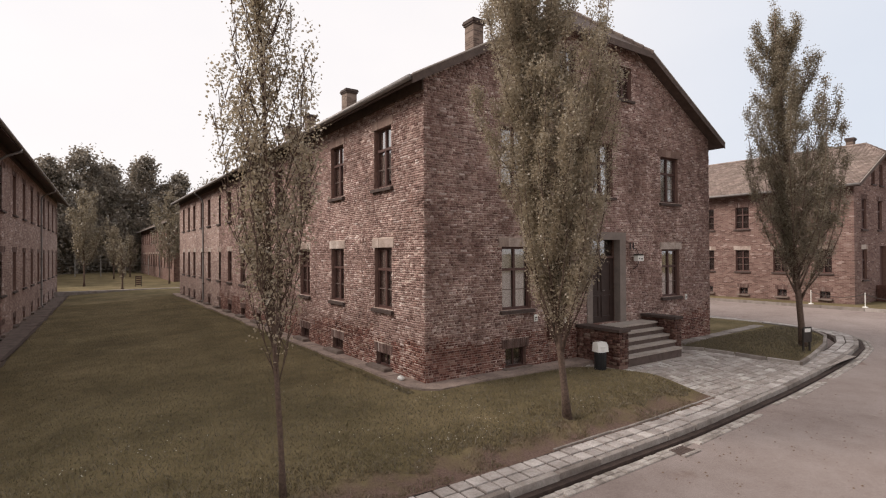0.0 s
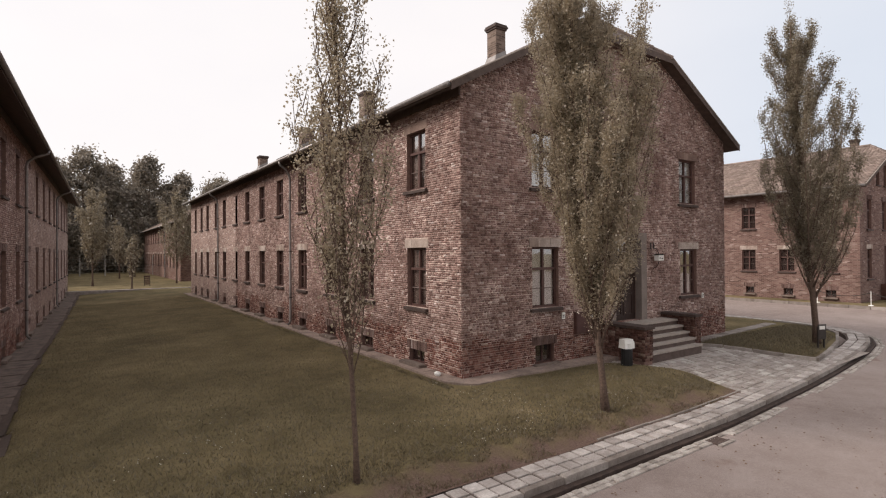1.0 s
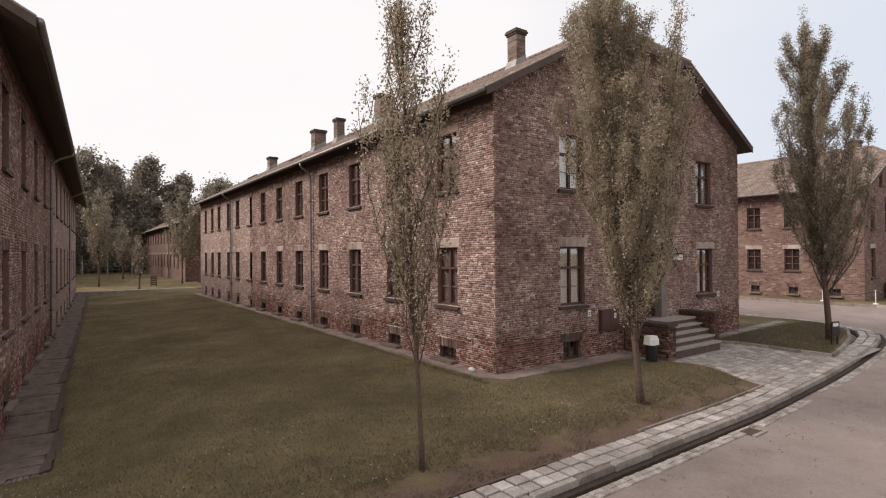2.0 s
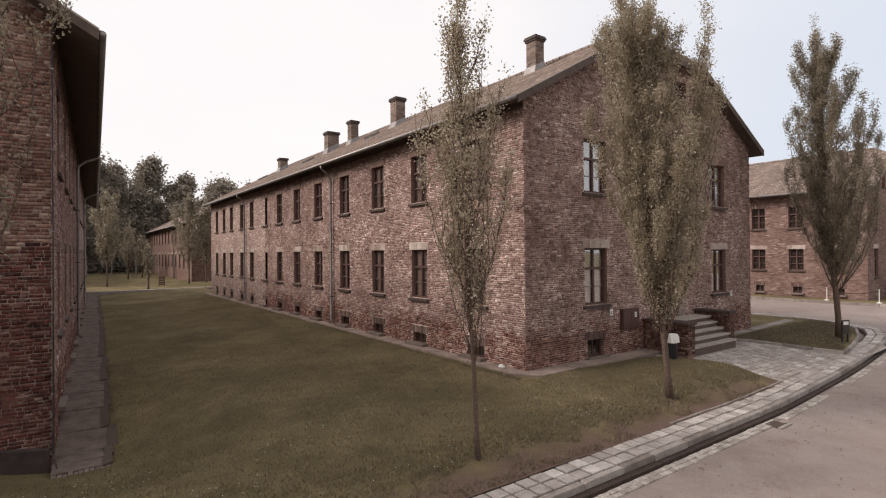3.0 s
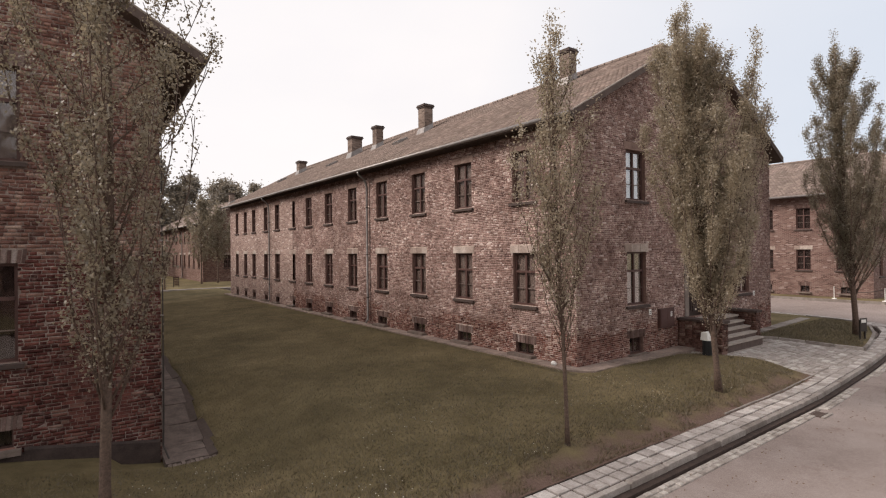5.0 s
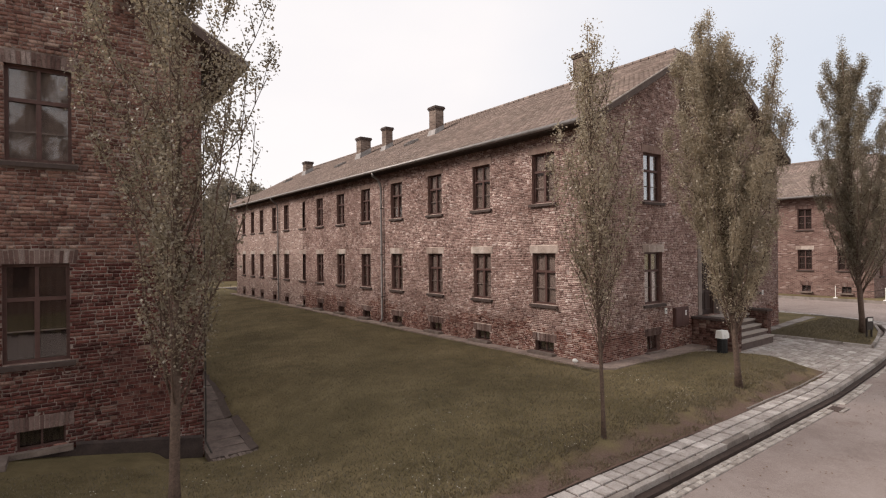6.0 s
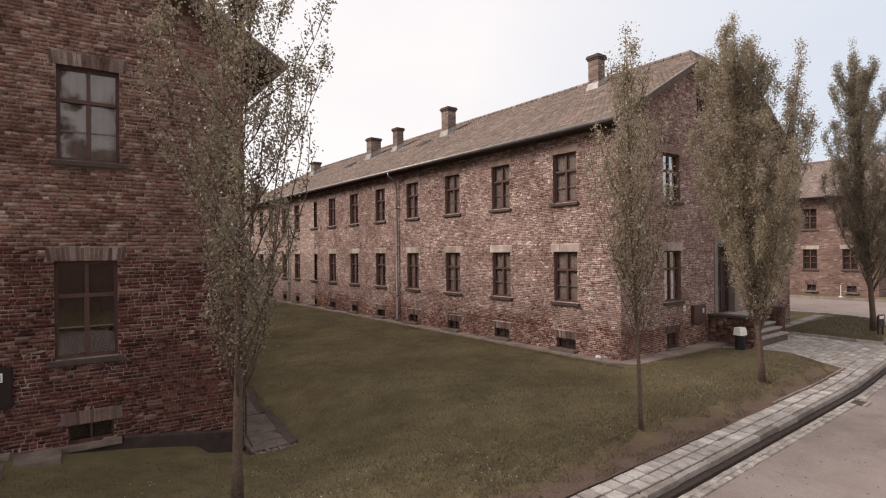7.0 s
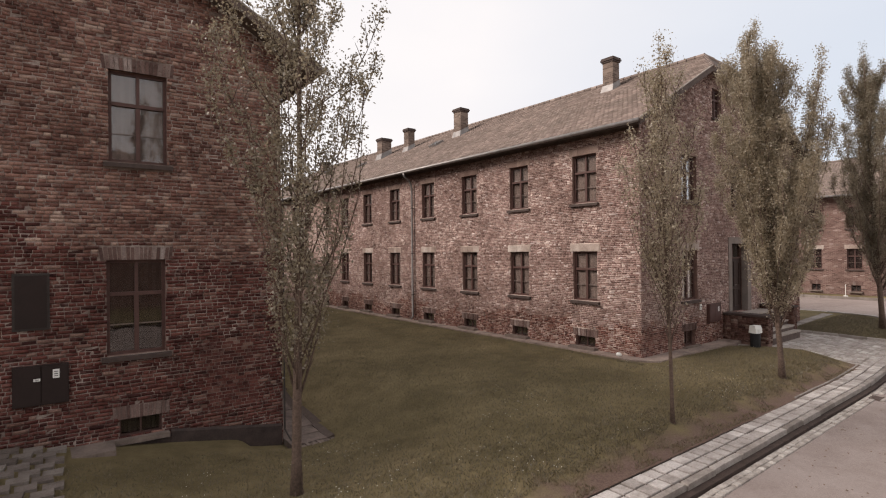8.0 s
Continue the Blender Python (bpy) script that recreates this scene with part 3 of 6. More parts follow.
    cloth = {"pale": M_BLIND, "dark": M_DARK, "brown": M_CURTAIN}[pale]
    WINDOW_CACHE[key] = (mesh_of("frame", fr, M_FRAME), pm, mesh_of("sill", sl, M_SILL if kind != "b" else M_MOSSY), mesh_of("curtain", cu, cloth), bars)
    return WINDOW_CACHE[key]


def place_window(house, wall, o):
    a0, a1, z0, z1, kind, pale = o
    fr, panes, sill, cloth, bars = window_meshes(wall, a1 - a0, z1 - z0, kind, pale)
    name = "basement_window" if kind == "b" else "window"
    ob = part(name, fr, None, house)
    ob.location = wall.p(a0, z0, 0)
    for pm in panes:
        part("pane", pm, None, ob).visible_shadow = False
    part("sill", sill, None, ob)
    for bn, bm_ in bars:
        part(bn, bm_, None, ob)
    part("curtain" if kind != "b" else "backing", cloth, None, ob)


def place_lintel(house, wall, o, rng, k, split, stone_upper):
    a0, a1, z0, z1, kind, pale = o
    e, h = 0.12 * k, 0.27 * k
    pieces = []
    if kind == "g" or (kind == "u" and stone_upper):
        w = (a1 - a0) + 2 * e
        c1, c2 = rng.uniform(0.25, 0.42), rng.uniform(0.55, 0.75)
        for q0, q1, pr in ((0, c1, 0.02), (c1 + 0.006, c2, 0.014), (c2 + 0.006, 1.0, 0.021)):
            acc = Acc()
            wall.box(acc, a0 - e + w * q0, a0 - e + w * q1, z1 + 0.002, z1 + h, -0.1, pr)
            pieces.append(acc)
        name, material = "lintel_stone", M_PALE if kind == "g" else M_BROWNSTONE
    else:
        n = max(6, int(round((a1 - a0 + 2 * e) / (0.078 * k))))
        for i in range(n):
            b0 = a0 - e + (a1 - a0 + 2 * e) * i / n
            b1 = a0 - e + (a1 - a0 + 2 * e) * (i + 1) / n - 0.014
            lean = (i - n / 2 + 0.5) * 0.004
            d = rng.uniform(0.006, 0.014)
            zt = z1 + h + rng.uniform(-0.012, 0.012)
            acc = Acc()
            acc.add([wall.p(b0, z1, -0.05), wall.p(b1, z1, -0.05), wall.p(b1 + lean, zt, -0.05), wall.p(b0 + lean, zt, -0.05),
                     wall.p(b0, z1, d), wall.p(b1, z1, d), wall.p(b1 + lean, zt, d), wall.p(b0 + lean, zt, d)],
                    [(4, 5, 6, 7), (0, 1, 5, 4), (1, 2, 6, 5), (2, 3, 7, 6), (3, 0, 4, 7)], wall.flip)
            pieces.append(acc)
        name, material = "brick", M_LINTEL
    if split:
        bed = Acc()
        wall.box(bed, a0 - e + 0.01, a1 + e - 0.01, z1 + 0.003, z1 + h - 0.01, -0.06, 0.002)
        lin = part("lintel", bed, M_MORTAR, house)
        for acc in pieces:
            part(name, acc, material, lin)
    else:
        whole = Acc()
        for acc in pieces:
            whole.add(acc.v, acc.f)
        part("lintel", whole, material, house, kind="stuff")


def roof_tiles(sx, W, L, ov, vo, ze, Hr, Hh, vr, expo, wide, rng):
    """Plain tiles in courses on the slope above u = 0, as an array of blocks."""
    run, rise = W / 2 + ov, Hr - ze
    ln = math.hypot(run, rise)
    ux, uz = run / ln, rise / ln
    rows = []
    n = int(ln / expo)
    for i in range(n):
        s = i * expo - 0.03
        zmid = ze + uz * s
        v0 = -vo if zmid <= Hh else -vo + (vr + vo) * (zmid - Hh) / (Hr - Hh)
        m = int((L + vo - v0) / wide) + 1
        v = v0 + (np.arange(m) + (0.5 if i % 2 else 0.0) * (1 if zmid > Hh else 1)) * wide + rng.uniform(-0.006, 0.006, m)
        rows.append(np.stack([np.full(m, s), v, rng.uniform(0.0, 0.012, m)], 1))
    r = np.concatenate(rows)
    s, v, lift = r[:, 0], r[:, 1], r[:, 2]
    le = expo * 1.35
    def pt(ss, vv, h):
        return np.stack([sx * (-ov + ux * ss - uz * h), vv, ze + uz * ss + ux * h], 1)
    g = wide - 0.006
    c = [pt(s, v, 0.0 + 0 * lift), pt(s, v + g, 0 * lift), pt(s + le, v + g, 0 * lift), pt(s + le, v, 0 * lift),
         pt(s, v, 0.032 + lift), pt(s, v + g, 0.032 + lift), pt(s + le, v + g, 0.006 + 0 * lift), pt(s + le, v, 0.006 + 0 * lift)]
    return np.stack(c, 1)


def block(label, m, sx, W, L, ze, Hr, Hh, front, side, bricks_front, bricks_side, k, chimneys, pipes, seed,
          singles_front=None, singles_side=None, tiles=True, pale=True, pale_side=False, ov=0.7, vo=0.5, vr=1.05, tile=(0.165, 0.185), redder_low=False, fine=1.0, stone_upper=False):
    rng = np.random.default_rng(seed)
    house = empty("barrack_block", m)
    tagged(house, label, "building", "rows of barrack blocks")
    slope = (Hr - ze) / (W / 2 + ov)
    He = ze + ov * slope - 0.15
    top = Hh + 0.12
    walls = {"front": Wall("front", sx), "side": Wall("side", sx)}
    gable = lambda z: (max(0.0, (z - He) / slope), W - max(0.0, (z - He) / slope))
    flat = lambda z: (0.0, L)
    course = 0.077 * k * fine
    for which, opens, lim, ztop, amax, single in (("front", front, gable, top, bricks_front, singles_front), ("side", side, flat, He, bricks_side, singles_side)):
        wl_ = walls[which]
        breaks = [He] if which == "front" else []
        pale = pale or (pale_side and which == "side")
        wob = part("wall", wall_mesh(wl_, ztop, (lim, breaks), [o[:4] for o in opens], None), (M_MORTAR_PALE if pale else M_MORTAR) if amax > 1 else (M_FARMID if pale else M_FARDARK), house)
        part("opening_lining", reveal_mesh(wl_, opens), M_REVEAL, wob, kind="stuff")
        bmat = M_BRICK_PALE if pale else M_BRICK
        wins = [o for o in opens if o[4] != "door"]
        for o in wins:
            place_window(house, wl_, o)
            if o[4] != "attic":
                place_lintel(house, wl_, o, rng, k, amax > 1 and o[0] < 15, stone_upper)
        if amax > 1:
            holes = []
            for o in opens:
                holes.append(o[:4])
                if o[4] not in ("attic", "door"):
                    holes.append((o[0] - 0.125 * k, o[1] + 0.125 * k, o[3], o[3] + 0.275 * k))
                if o[4] in "gu":
                    holes.append((o[0] - 0.09, o[1] + 0.09, o[2] - 0.1, o[2]))
            arr, picked = lay_bricks(wl_, ztop, lim, holes, amax, course, rng, single)
            ctr_ = arr.mean(1)
            run_ = ctr_[:, 1] if which == "side" else ctr_[:, 0]
            # bricks below this uneven height are redder and a little darker
            hi_ = 3.9 if redder_low and which == "front" else 0.8
            low = np.array([c_ < hi_ + 0.6 * hi_ * noise.noise((a_ * 0.45, c_ * 0.8, seed)) + 0.5 * noise.noise((a_ * 2.3, c_ * 3.1, seed)) for a_, c_ in zip(run_, ctr_[:, 2])]) if pale or redder_low else np.zeros(len(arr), bool)
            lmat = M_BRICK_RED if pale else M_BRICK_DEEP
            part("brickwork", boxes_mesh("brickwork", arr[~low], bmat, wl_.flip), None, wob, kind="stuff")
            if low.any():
                part("plinth_brickwork", boxes_mesh("plinth_brickwork", arr[low], lmat, wl_.flip), None, wob, "redder, darker brickwork near the ground", kind="stuff")
            if picked:
                unit = Acc()
                wl_.box(unit, -0.5, 0.5, -0.5, 0.5, -0.5, 0.5)
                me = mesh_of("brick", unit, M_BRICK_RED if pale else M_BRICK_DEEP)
                for s0, s1, z0, z1, d in picked:
                    ob = new("brick", me)
                    ob.parent = wob
                    ob.location = wl_.p((s0 + s1) / 2, (z0 + z1) / 2, d - 0.02)
                    ob.scale = (s1 - s0, 0.046, z1 - z0) if which == "front" else (0.046, s1 - s0, z1 - z0)
            if amax < (W if which == "front" else L) - 0.1:      # brickwork goes on, too far off to tell apart
                far = wall_mesh(wl_, ztop, (lambda z: (amax, lim(z)[1]), breaks), [o[:4] for o in opens if o[0] > amax], None, 0.02)
                far.v = [(x - sx * 0.006, y, z) if which == "side" else (x, y - 0.006, z) for x, y, z in far.v]
                part("far_brickwork", far, M_FARBRICK if pale else M_FARDARK, house)
    # the walls that turn away, in the brick colour darkened for shade
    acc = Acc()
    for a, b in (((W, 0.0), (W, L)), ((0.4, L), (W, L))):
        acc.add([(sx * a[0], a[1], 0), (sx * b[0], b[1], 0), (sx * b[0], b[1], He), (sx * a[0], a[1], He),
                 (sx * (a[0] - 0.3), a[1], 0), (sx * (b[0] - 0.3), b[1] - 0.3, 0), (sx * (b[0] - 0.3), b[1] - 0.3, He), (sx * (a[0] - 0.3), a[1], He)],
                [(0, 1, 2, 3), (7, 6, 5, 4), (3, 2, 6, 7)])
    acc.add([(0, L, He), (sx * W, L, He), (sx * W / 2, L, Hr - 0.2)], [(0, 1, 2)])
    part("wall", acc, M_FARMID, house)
    # roof deck with dark soffit
    uh = W / 2 - (Hr - Hh) / slope
    T = [(-ov, -vo, ze), (-ov, L + vo, ze), (W / 2, L + vo, Hr), (W + ov, L + vo, ze), (W + ov, -vo, ze), (W - uh, -vo, Hh), (uh, -vo, Hh), (W / 2, vr, Hr)]
    tp = [(sx * a, b, c) for a, b, c in T]
    bt = [(sx * a, b, c - 0.14) for a, b, c in T]
    acc = Acc()
    faces = [(0, 1, 2, 7, 6), (2, 3, 4, 5, 7), (6, 7, 5)]
    acc.add(tp + bt, [tuple(reversed(f)) for f in faces] + [tuple(8 + i for i in f) for f in faces] +
            [(i, j, 8 + j, 8 + i) for i, j in ((0, 1), (1, 2), (2, 3), (3, 4), (4, 5), (5, 6), (6, 0))], sx < 0)
    roof = part("roof", acc, M_BOARD, house, "brown plain-tile roof with clipped gable and dark eaves")
    if tiles:
        arr = roof_tiles(sx, W, L, ov, vo, ze + 0.01, Hr, Hh, vr, tile[0], tile[1], rng)
        part("roof_tiles", boxes_mesh("roof_tiles", arr, M_TILE, sx > 0), None, roof, kind="stuff")
        acc = Acc()                                  # ridge and hip caps
        n = int((L - vr) / 0.36)
        for i in range(n):
            y0 = vr + i * 0.36
            acc.tube([(sx * W / 2, y0, Hr + 0.0), (sx * W / 2, y0 + 0.34, Hr + 0.02)], [0.12, 0.095], 8)
        for uu in (uh, W - uh):
            a, b = Vector((sx * uu, -vo, Hh)), Vector((sx * W / 2, vr, Hr))
            q = int((b - a).length / 0.34)
            for i in range(q):
                acc.tube([a + (b - a) * (i / q), a + (b - a) * ((i + 0.95) / q)], [0.1, 0.08], 8)
        part("ridge_tiles", acc, M_TILE, roof, kind="stuff")
        for e0, e1 in (((-ov, ze), (uh, Hh)), ((W + ov, ze), (W - uh, Hh)), ((uh, Hh), (W - uh, Hh))):
            acc = Acc()                              # barge boards under the outer tiles
            (a0, z0), (a1, z1) = e0, e1
            acc.add([(sx * a0, -vo - 0.03, z0 - 0.17), (sx * a1, -vo - 0.03, z1 - 0.17), (sx * a1, -vo - 0.004, z1 - 0.17), (sx * a0, -vo - 0.004, z0 - 0.17),
                     (sx * a0, -vo - 0.03, z0 + 0.025), (sx * a1, -vo - 0.03, z1 + 0.025), (sx * a1, -vo - 0.004, z1 + 0.025), (sx * a0, -vo - 0.004, z0 + 0.025)],
                    CUBE, (sx < 0) != (a0 > a1))
            part("barge_board", acc, M_BOARD, roof)
        for a0, a1 in ((-ov, uh), (W + ov, W - uh)):
            acc = Acc()                              # pale mortar bed along the outer tiles
            acc.tube([(sx * a0, -vo - 0.02, ze + 0.045), (sx * a1, -vo - 0.02, Hh + 0.045)], 0.024, 6)
            part("verge", acc, M_STEP, roof)
    if bricks_side > 1:
        acc = Acc()                                  # dark strip standing for the shade under the eaves, in lengths
        y = -0.02
        while y < L:
            y1 = min(L, y + 3.6)
            walls["side"].box(acc, y, y1 - 0.006, He - 0.26, He + 0.06, 0.004, 0.05)
            y = y1
        part("cornice_board", acc, M_BOARD, roof, kind="stuff")
    acc = Acc()
    acc.tube([(sx * (-ov - 0.06), -vo, ze - 0.03), (sx * (-ov - 0.06), L + vo, ze - 0.05)], 0.07, 8)
    part("gutter", acc, M_ZINC, house, "weathered zinc eaves gutter", True)
    for v in pipes:
        acc = Acc()
        acc.tube([(sx * (-ov - 0.06), v, ze - 0.08), (sx * (-ov - 0.04), v, ze - 0.22), (sx * (-ov * 0.5), v, ze - 0.42), (sx * -0.16, v, ze - 0.62),
                  (sx * -0.12, v, ze - 0.8), (sx * -0.12, v, 0.18), (sx * -0.24, v, 0.04)], 0.055, 8)
        pipe = part("downpipe", acc, M_ZINC, house, "weathered zinc downpipe", True)
        acc = Acc()
        for z in (1.2, 3.2, 5.4):
            acc.tube([(sx * -0.12, v, z), (sx * -0.12, v, z + 0.05)], 0.07, 8)
            acc.box(min(0, -sx * 0.1), max(0, -sx * 0.1), v - 0.012, v + 0.012, z + 0.01, z + 0.04)
        part("bracket", acc, M_GUTTER, pipe)
    for u, v, w, d, zt in chimneys:
        zb = ze + slope * (min(u, W - u) + ov) - 0.35
        acc = Acc()
        acc.box(min(sx * (u - w / 2), sx * (u + w / 2)), max(sx * (u - w / 2), sx * (u + w / 2)), v - d / 2, v + d / 2, zb, zt - 0.2)
        ch = part("chimney", acc, M_STACK, house)
        acc = Acc()
        for e, q0, q1 in ((0.04, 0.2, 0.13), (0.075, 0.13, 0.06), (0.05, 0.06, 0.0)):
            acc.box(min(sx * (u - w / 2 - e), sx * (u + w / 2 + e)), max(sx * (u - w / 2 - e), sx * (u + w / 2 + e)), v - d / 2 - e, v + d / 2 + e, zt - q0 + 0.001, zt - q1)
        part("cap", acc, M_SILL, ch)
        acc = Acc()                                  # sheet-metal collar
        acc.add([(sx * (u - w / 2 - 0.13), v - d / 2 - 0.06, zb + 0.35 - slope * (w / 2 + 0.1)), (sx * (u + w / 2), v - d / 2 - 0.06, zb + 0.4 + slope * w / 2),
                 (sx * (u + w / 2), v + d / 2 + 0.06, zb + 0.4 + slope * w / 2), (sx * (u - w / 2 - 0.13), v + d / 2 + 0.06, zb + 0.35 - slope * (w / 2 + 0.1)),
                 (sx * (u - w / 2 - 0.01), v - d / 2 - 0.02, zb + 0.5), (sx * (u + w / 2), v - d / 2 - 0.02, zb + 0.5 + slope * w),
                 (sx * (u + w / 2), v + d / 2 + 0.02, zb + 0.5 + slope * w), (sx * (u - w / 2 - 0.01), v + d / 2 + 0.02, zb + 0.5)], CUBE, sx < 0)
        part("flashing", acc, M_ZINC, ch)
    return house, walls


# ---- middle block: local u = x - 4.95, v = y - 11.38
side_v = [12.95, 15.98, 18.89, 21.87, 24.78, 27.6, 30.34, 32.92, 35.7, 38.02, 40.72, 42.84, 45.12]
side_w = [0.98, 0.98, 0.98, 0.97, 0.95, 0.93, 0.9, 0.87, 0.87, 0.84, 0.84, 0.8, 0.78]
mid_side = []
for i, (y0, w) in enumerate(zip(side_v, side_w)):
    v = y0 - 11.38
    mid_side.append((v, v + w, 1.62, 3.27, "g", "brown"))
    mid_side.append((v, v + w, 4.9, 6.52, "u", "brown"))
    mid_side.append((v + 0.1, v + w - 0.08, 0.06, 0.42, "b", "dark"))
mid_front = [
    (2.45, 3.5, 1.58, 3.27, "g", "pale"), (2.45, 3.5, 4.92, 6.5, "u", "pale"), (2.55, 3.3, 0.04, 0.55, "b", "dark"),
    (9.72, 10.8, 1.56, 3.2, "g", "brown"), (9.68, 10.74, 4.82, 6.4, "u", "pale"),
    (6.1, 7.1, 4.85, 6.5, "u", "pale"), (9.8, 10.6, 0.04, 0.5, "b", "dark"),
    (7.37, 8.1, 8.06, 9.12, "attic", "dark"), (4.7, 5.43, 8.06, 9.12, "attic", "dark"),
    (6.05, 7.42, 0.9, 3.53, "door", "dark")]
mid_house, mid_walls = block(
    "long two-storey red-brown brick barrack block with tiled roof and stone steps", pose(4.95, 11.38, BASE), 1, 12.8, 36.1, 7.17, 10.95, 9.66,
    mid_front, mid_side, 99, 22.0, 0.9,
    [(5.08, 4.45, 0.46, 0.5, 11.55), (4.5, 13.9, 0.55, 0.6, 11.35), (4.25, 21.8, 0.75, 0.62, 11.0), (4.35, 18.9, 0.48, 0.5, 11.15), (4.35, 31.4, 0.6, 0.6, 10.75), (7.5, 10.6, 0.5, 0.5, 11.25)],
    [12.15, 26.05], 11, singles_front=(0.05, 2.2, -0.05, 0.75), ov=0.52, vo=0.34, fine=0.84, stone_upper=True)

for o in mid_side:                        # low kerbs before the basement windows
    if o[4] == "b" and o[0] < 30:
        acc = Acc()
        mid_walls["side"].box(acc, o[0] - 0.13, o[1] + 0.13, -0.12, 0.085, 0.03, 0.27)
        mid_walls["side"].box(acc, o[0] - 0.1, o[1] + 0.1, 0.085, 0.1, 0.05, 0.24)
        part("window_kerb", acc, M_MOSSY, mid_house)


def roof_hatch(house, u, v):
    """A small sheet-metal skylight lying in the slope above u = 0."""
    sl = math.atan2(3.78, 6.92)
    acc = Acc()
    for a0, a1, c0, c1 in ((-0.35, 0.35, -0.3, -0.25), (-0.35, 0.35, 0.25, 0.3), (-0.35, -0.3, -0.25, 0.25), (0.3, 0.35, -0.25, 0.25)):
        acc.box(a0, a1, c0, c1, 0.0, 0.13)
    me = mesh_of("frame", acc, M_ZINC)
    ac2 = Acc()
    ac2.box(-0.3, 0.3, -0.25, 0.25, 0.09, 0.1)
    fr_ = part("roof_hatch", me, None, house, "pale sheet-metal roof hatch")
    fr_.matrix_basis = pose(u, v, 7.17 + (u + 0.52) * 3.78 / 6.92 + 0.02, 0, -math.degrees(sl), 0)
    part("pane", ac2, M_GLASS, fr_)


roof_hatch(mid_house, 3.5, 14.9)
roof_hatch(mid_house, 3.3, 23.3)
roof_hatch(mid_house, 3.3, 33.0)

# ---- west block, turned a little and set back
LY = -2.5
WK = 0.93
west_front = [(2.38, 3.4, 1.72, 3.58, "u", "dark"), (2.33, 3.35, 5.5, 7.3, "u", "brown"), (2.46, 3.2, 0.1, 0.46, "b", "dark"),
              (9.4, 10.45, 1.72, 3.58, "g", "dark"), (9.4, 10.45, 5.5, 7.3, "u", "dark"),
              ]
west_side = []
for i in range(13):
    v = 1.95 + 3.42 * i
    west_side.append((v, v + 1.12, 1.75, 3.62, "u", "dark"))
    west_side.append((v, v + 1.12, 5.45, 7.32, "u", "dark"))
    west_side.append((v + 0.15, v + 1.0, 0.08, 0.46, "b", "dark"))
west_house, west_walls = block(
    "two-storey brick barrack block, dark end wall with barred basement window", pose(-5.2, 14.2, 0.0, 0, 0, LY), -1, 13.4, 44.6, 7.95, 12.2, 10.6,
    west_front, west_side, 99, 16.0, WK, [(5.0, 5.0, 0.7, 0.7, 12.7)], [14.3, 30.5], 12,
    singles_front=(0.5, 1.75, 0.3, 1.9), tiles=True, ov=0.8, pale=False, pale_side=True, redder_low=True)

fw = west_walls["front"]                  # tarred foot of the end wall
for u0, u1, za, zb in ((0.03, 2.3, -0.22, 0.11), (2.302, 3.25, 0.0, 0.03)):
    acc = Acc()
    acc.add([fw.p(u0, -0.8, 0.012), fw.p(u1, -0.8, 0.012), fw.p(u1, zb, 0.012), fw.p(u0, za, 0.012),
             fw.p(u0, -0.8, 0.06), fw.p(u1, -0.8, 0.06), fw.p(u1, zb - 0.05, 0.05), fw.p(u0, za - 0.05, 0.05)],
            [(4, 5, 6, 7), (7, 6, 2, 3), (0, 4, 7, 3), (5, 1, 2, 6)])
    part("plinth", acc, M_TAR, west_house, "black tarred render at the wall foot")

# ---- east block across the road
east_side = []
for i in range(9):
    v = 1.1 + 2.35 * i
    east_side.append((v, v + 0.88, 1.78, 3.2, "g", "dark"))
    east_side.append((v, v + 0.88, 4.62, 6.08, "u", "dark"))
    east_side.append((v + 0.1, v + 0.65, 0.25, 0.68, "b", "dark"))
east_front = [(1.2, 2.0, 1.4, 3.2, "g", "dark"), (1.2, 2.0, 4.4, 6.2, "u", "dark"), (3.9, 4.7, 4.4, 6.2, "u", "dark"),
              (2.9, 3.5, 7.2, 8.5, "attic", "dark"), (4.3, 4.9, 7.2, 8.5, "attic", "dark"), (4.2, 5.4, 0.9, 3.4, "door", "dark"),
              (7.0, 7.9, 1.4, 3.2, "g", "dark"), (7.0, 7.9, 4.4, 6.2, "u", "dark")]
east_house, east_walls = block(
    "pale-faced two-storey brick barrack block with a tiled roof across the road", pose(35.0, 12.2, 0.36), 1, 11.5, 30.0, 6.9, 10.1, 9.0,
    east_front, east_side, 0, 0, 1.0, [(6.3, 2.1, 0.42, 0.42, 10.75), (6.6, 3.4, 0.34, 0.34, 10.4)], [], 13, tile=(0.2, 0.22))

# ---- unseen block added on the near side of the road, darkens the lower panes' reflections
south_front = [(a, a + 1.0, z, z + 1.65, kd, "dark") for a in (2.4, 9.7) for z, kd in ((1.6, "g"), (4.9, "u"))]
south_house, south_walls = block(
    "unseen dark brick barrack block, added to darken pane reflections", pose(-1.5, -15.0, 0.0, 0, 0, 180), 1, 12.8, 34.0, 7.0, 10.9, 9.7, south_front,
    [], 0, 0, 1.0, [], [], 16, tile=(0.4, 0.6), pale=False)

# ---- second row, far behind
far_side = []
for i in range(12):
    v = 1.6 + 2.9 * i
    far_side.append((v, v + 1.0, 1.6, 3.25, "g", "dark"))
    far_side.append((v, v + 1.0, 4.9, 6.5, "u", "dark"))
far_house, far_walls = block(
    "distant brick barrack block half hidden by trees", pose(7.6, 70.0, 0.3), 1, 12.8, 38.0, 7.0, 10.9, 9.7, [(2.4, 3.4, 1.6, 3.2, "g", "dark")],
    far_side, 0, 0, 1.0, [(5.0, 6.0, 0.6, 0.6, 11.5)], [12.0], 14, tile=(0.4, 0.6), pale=False)
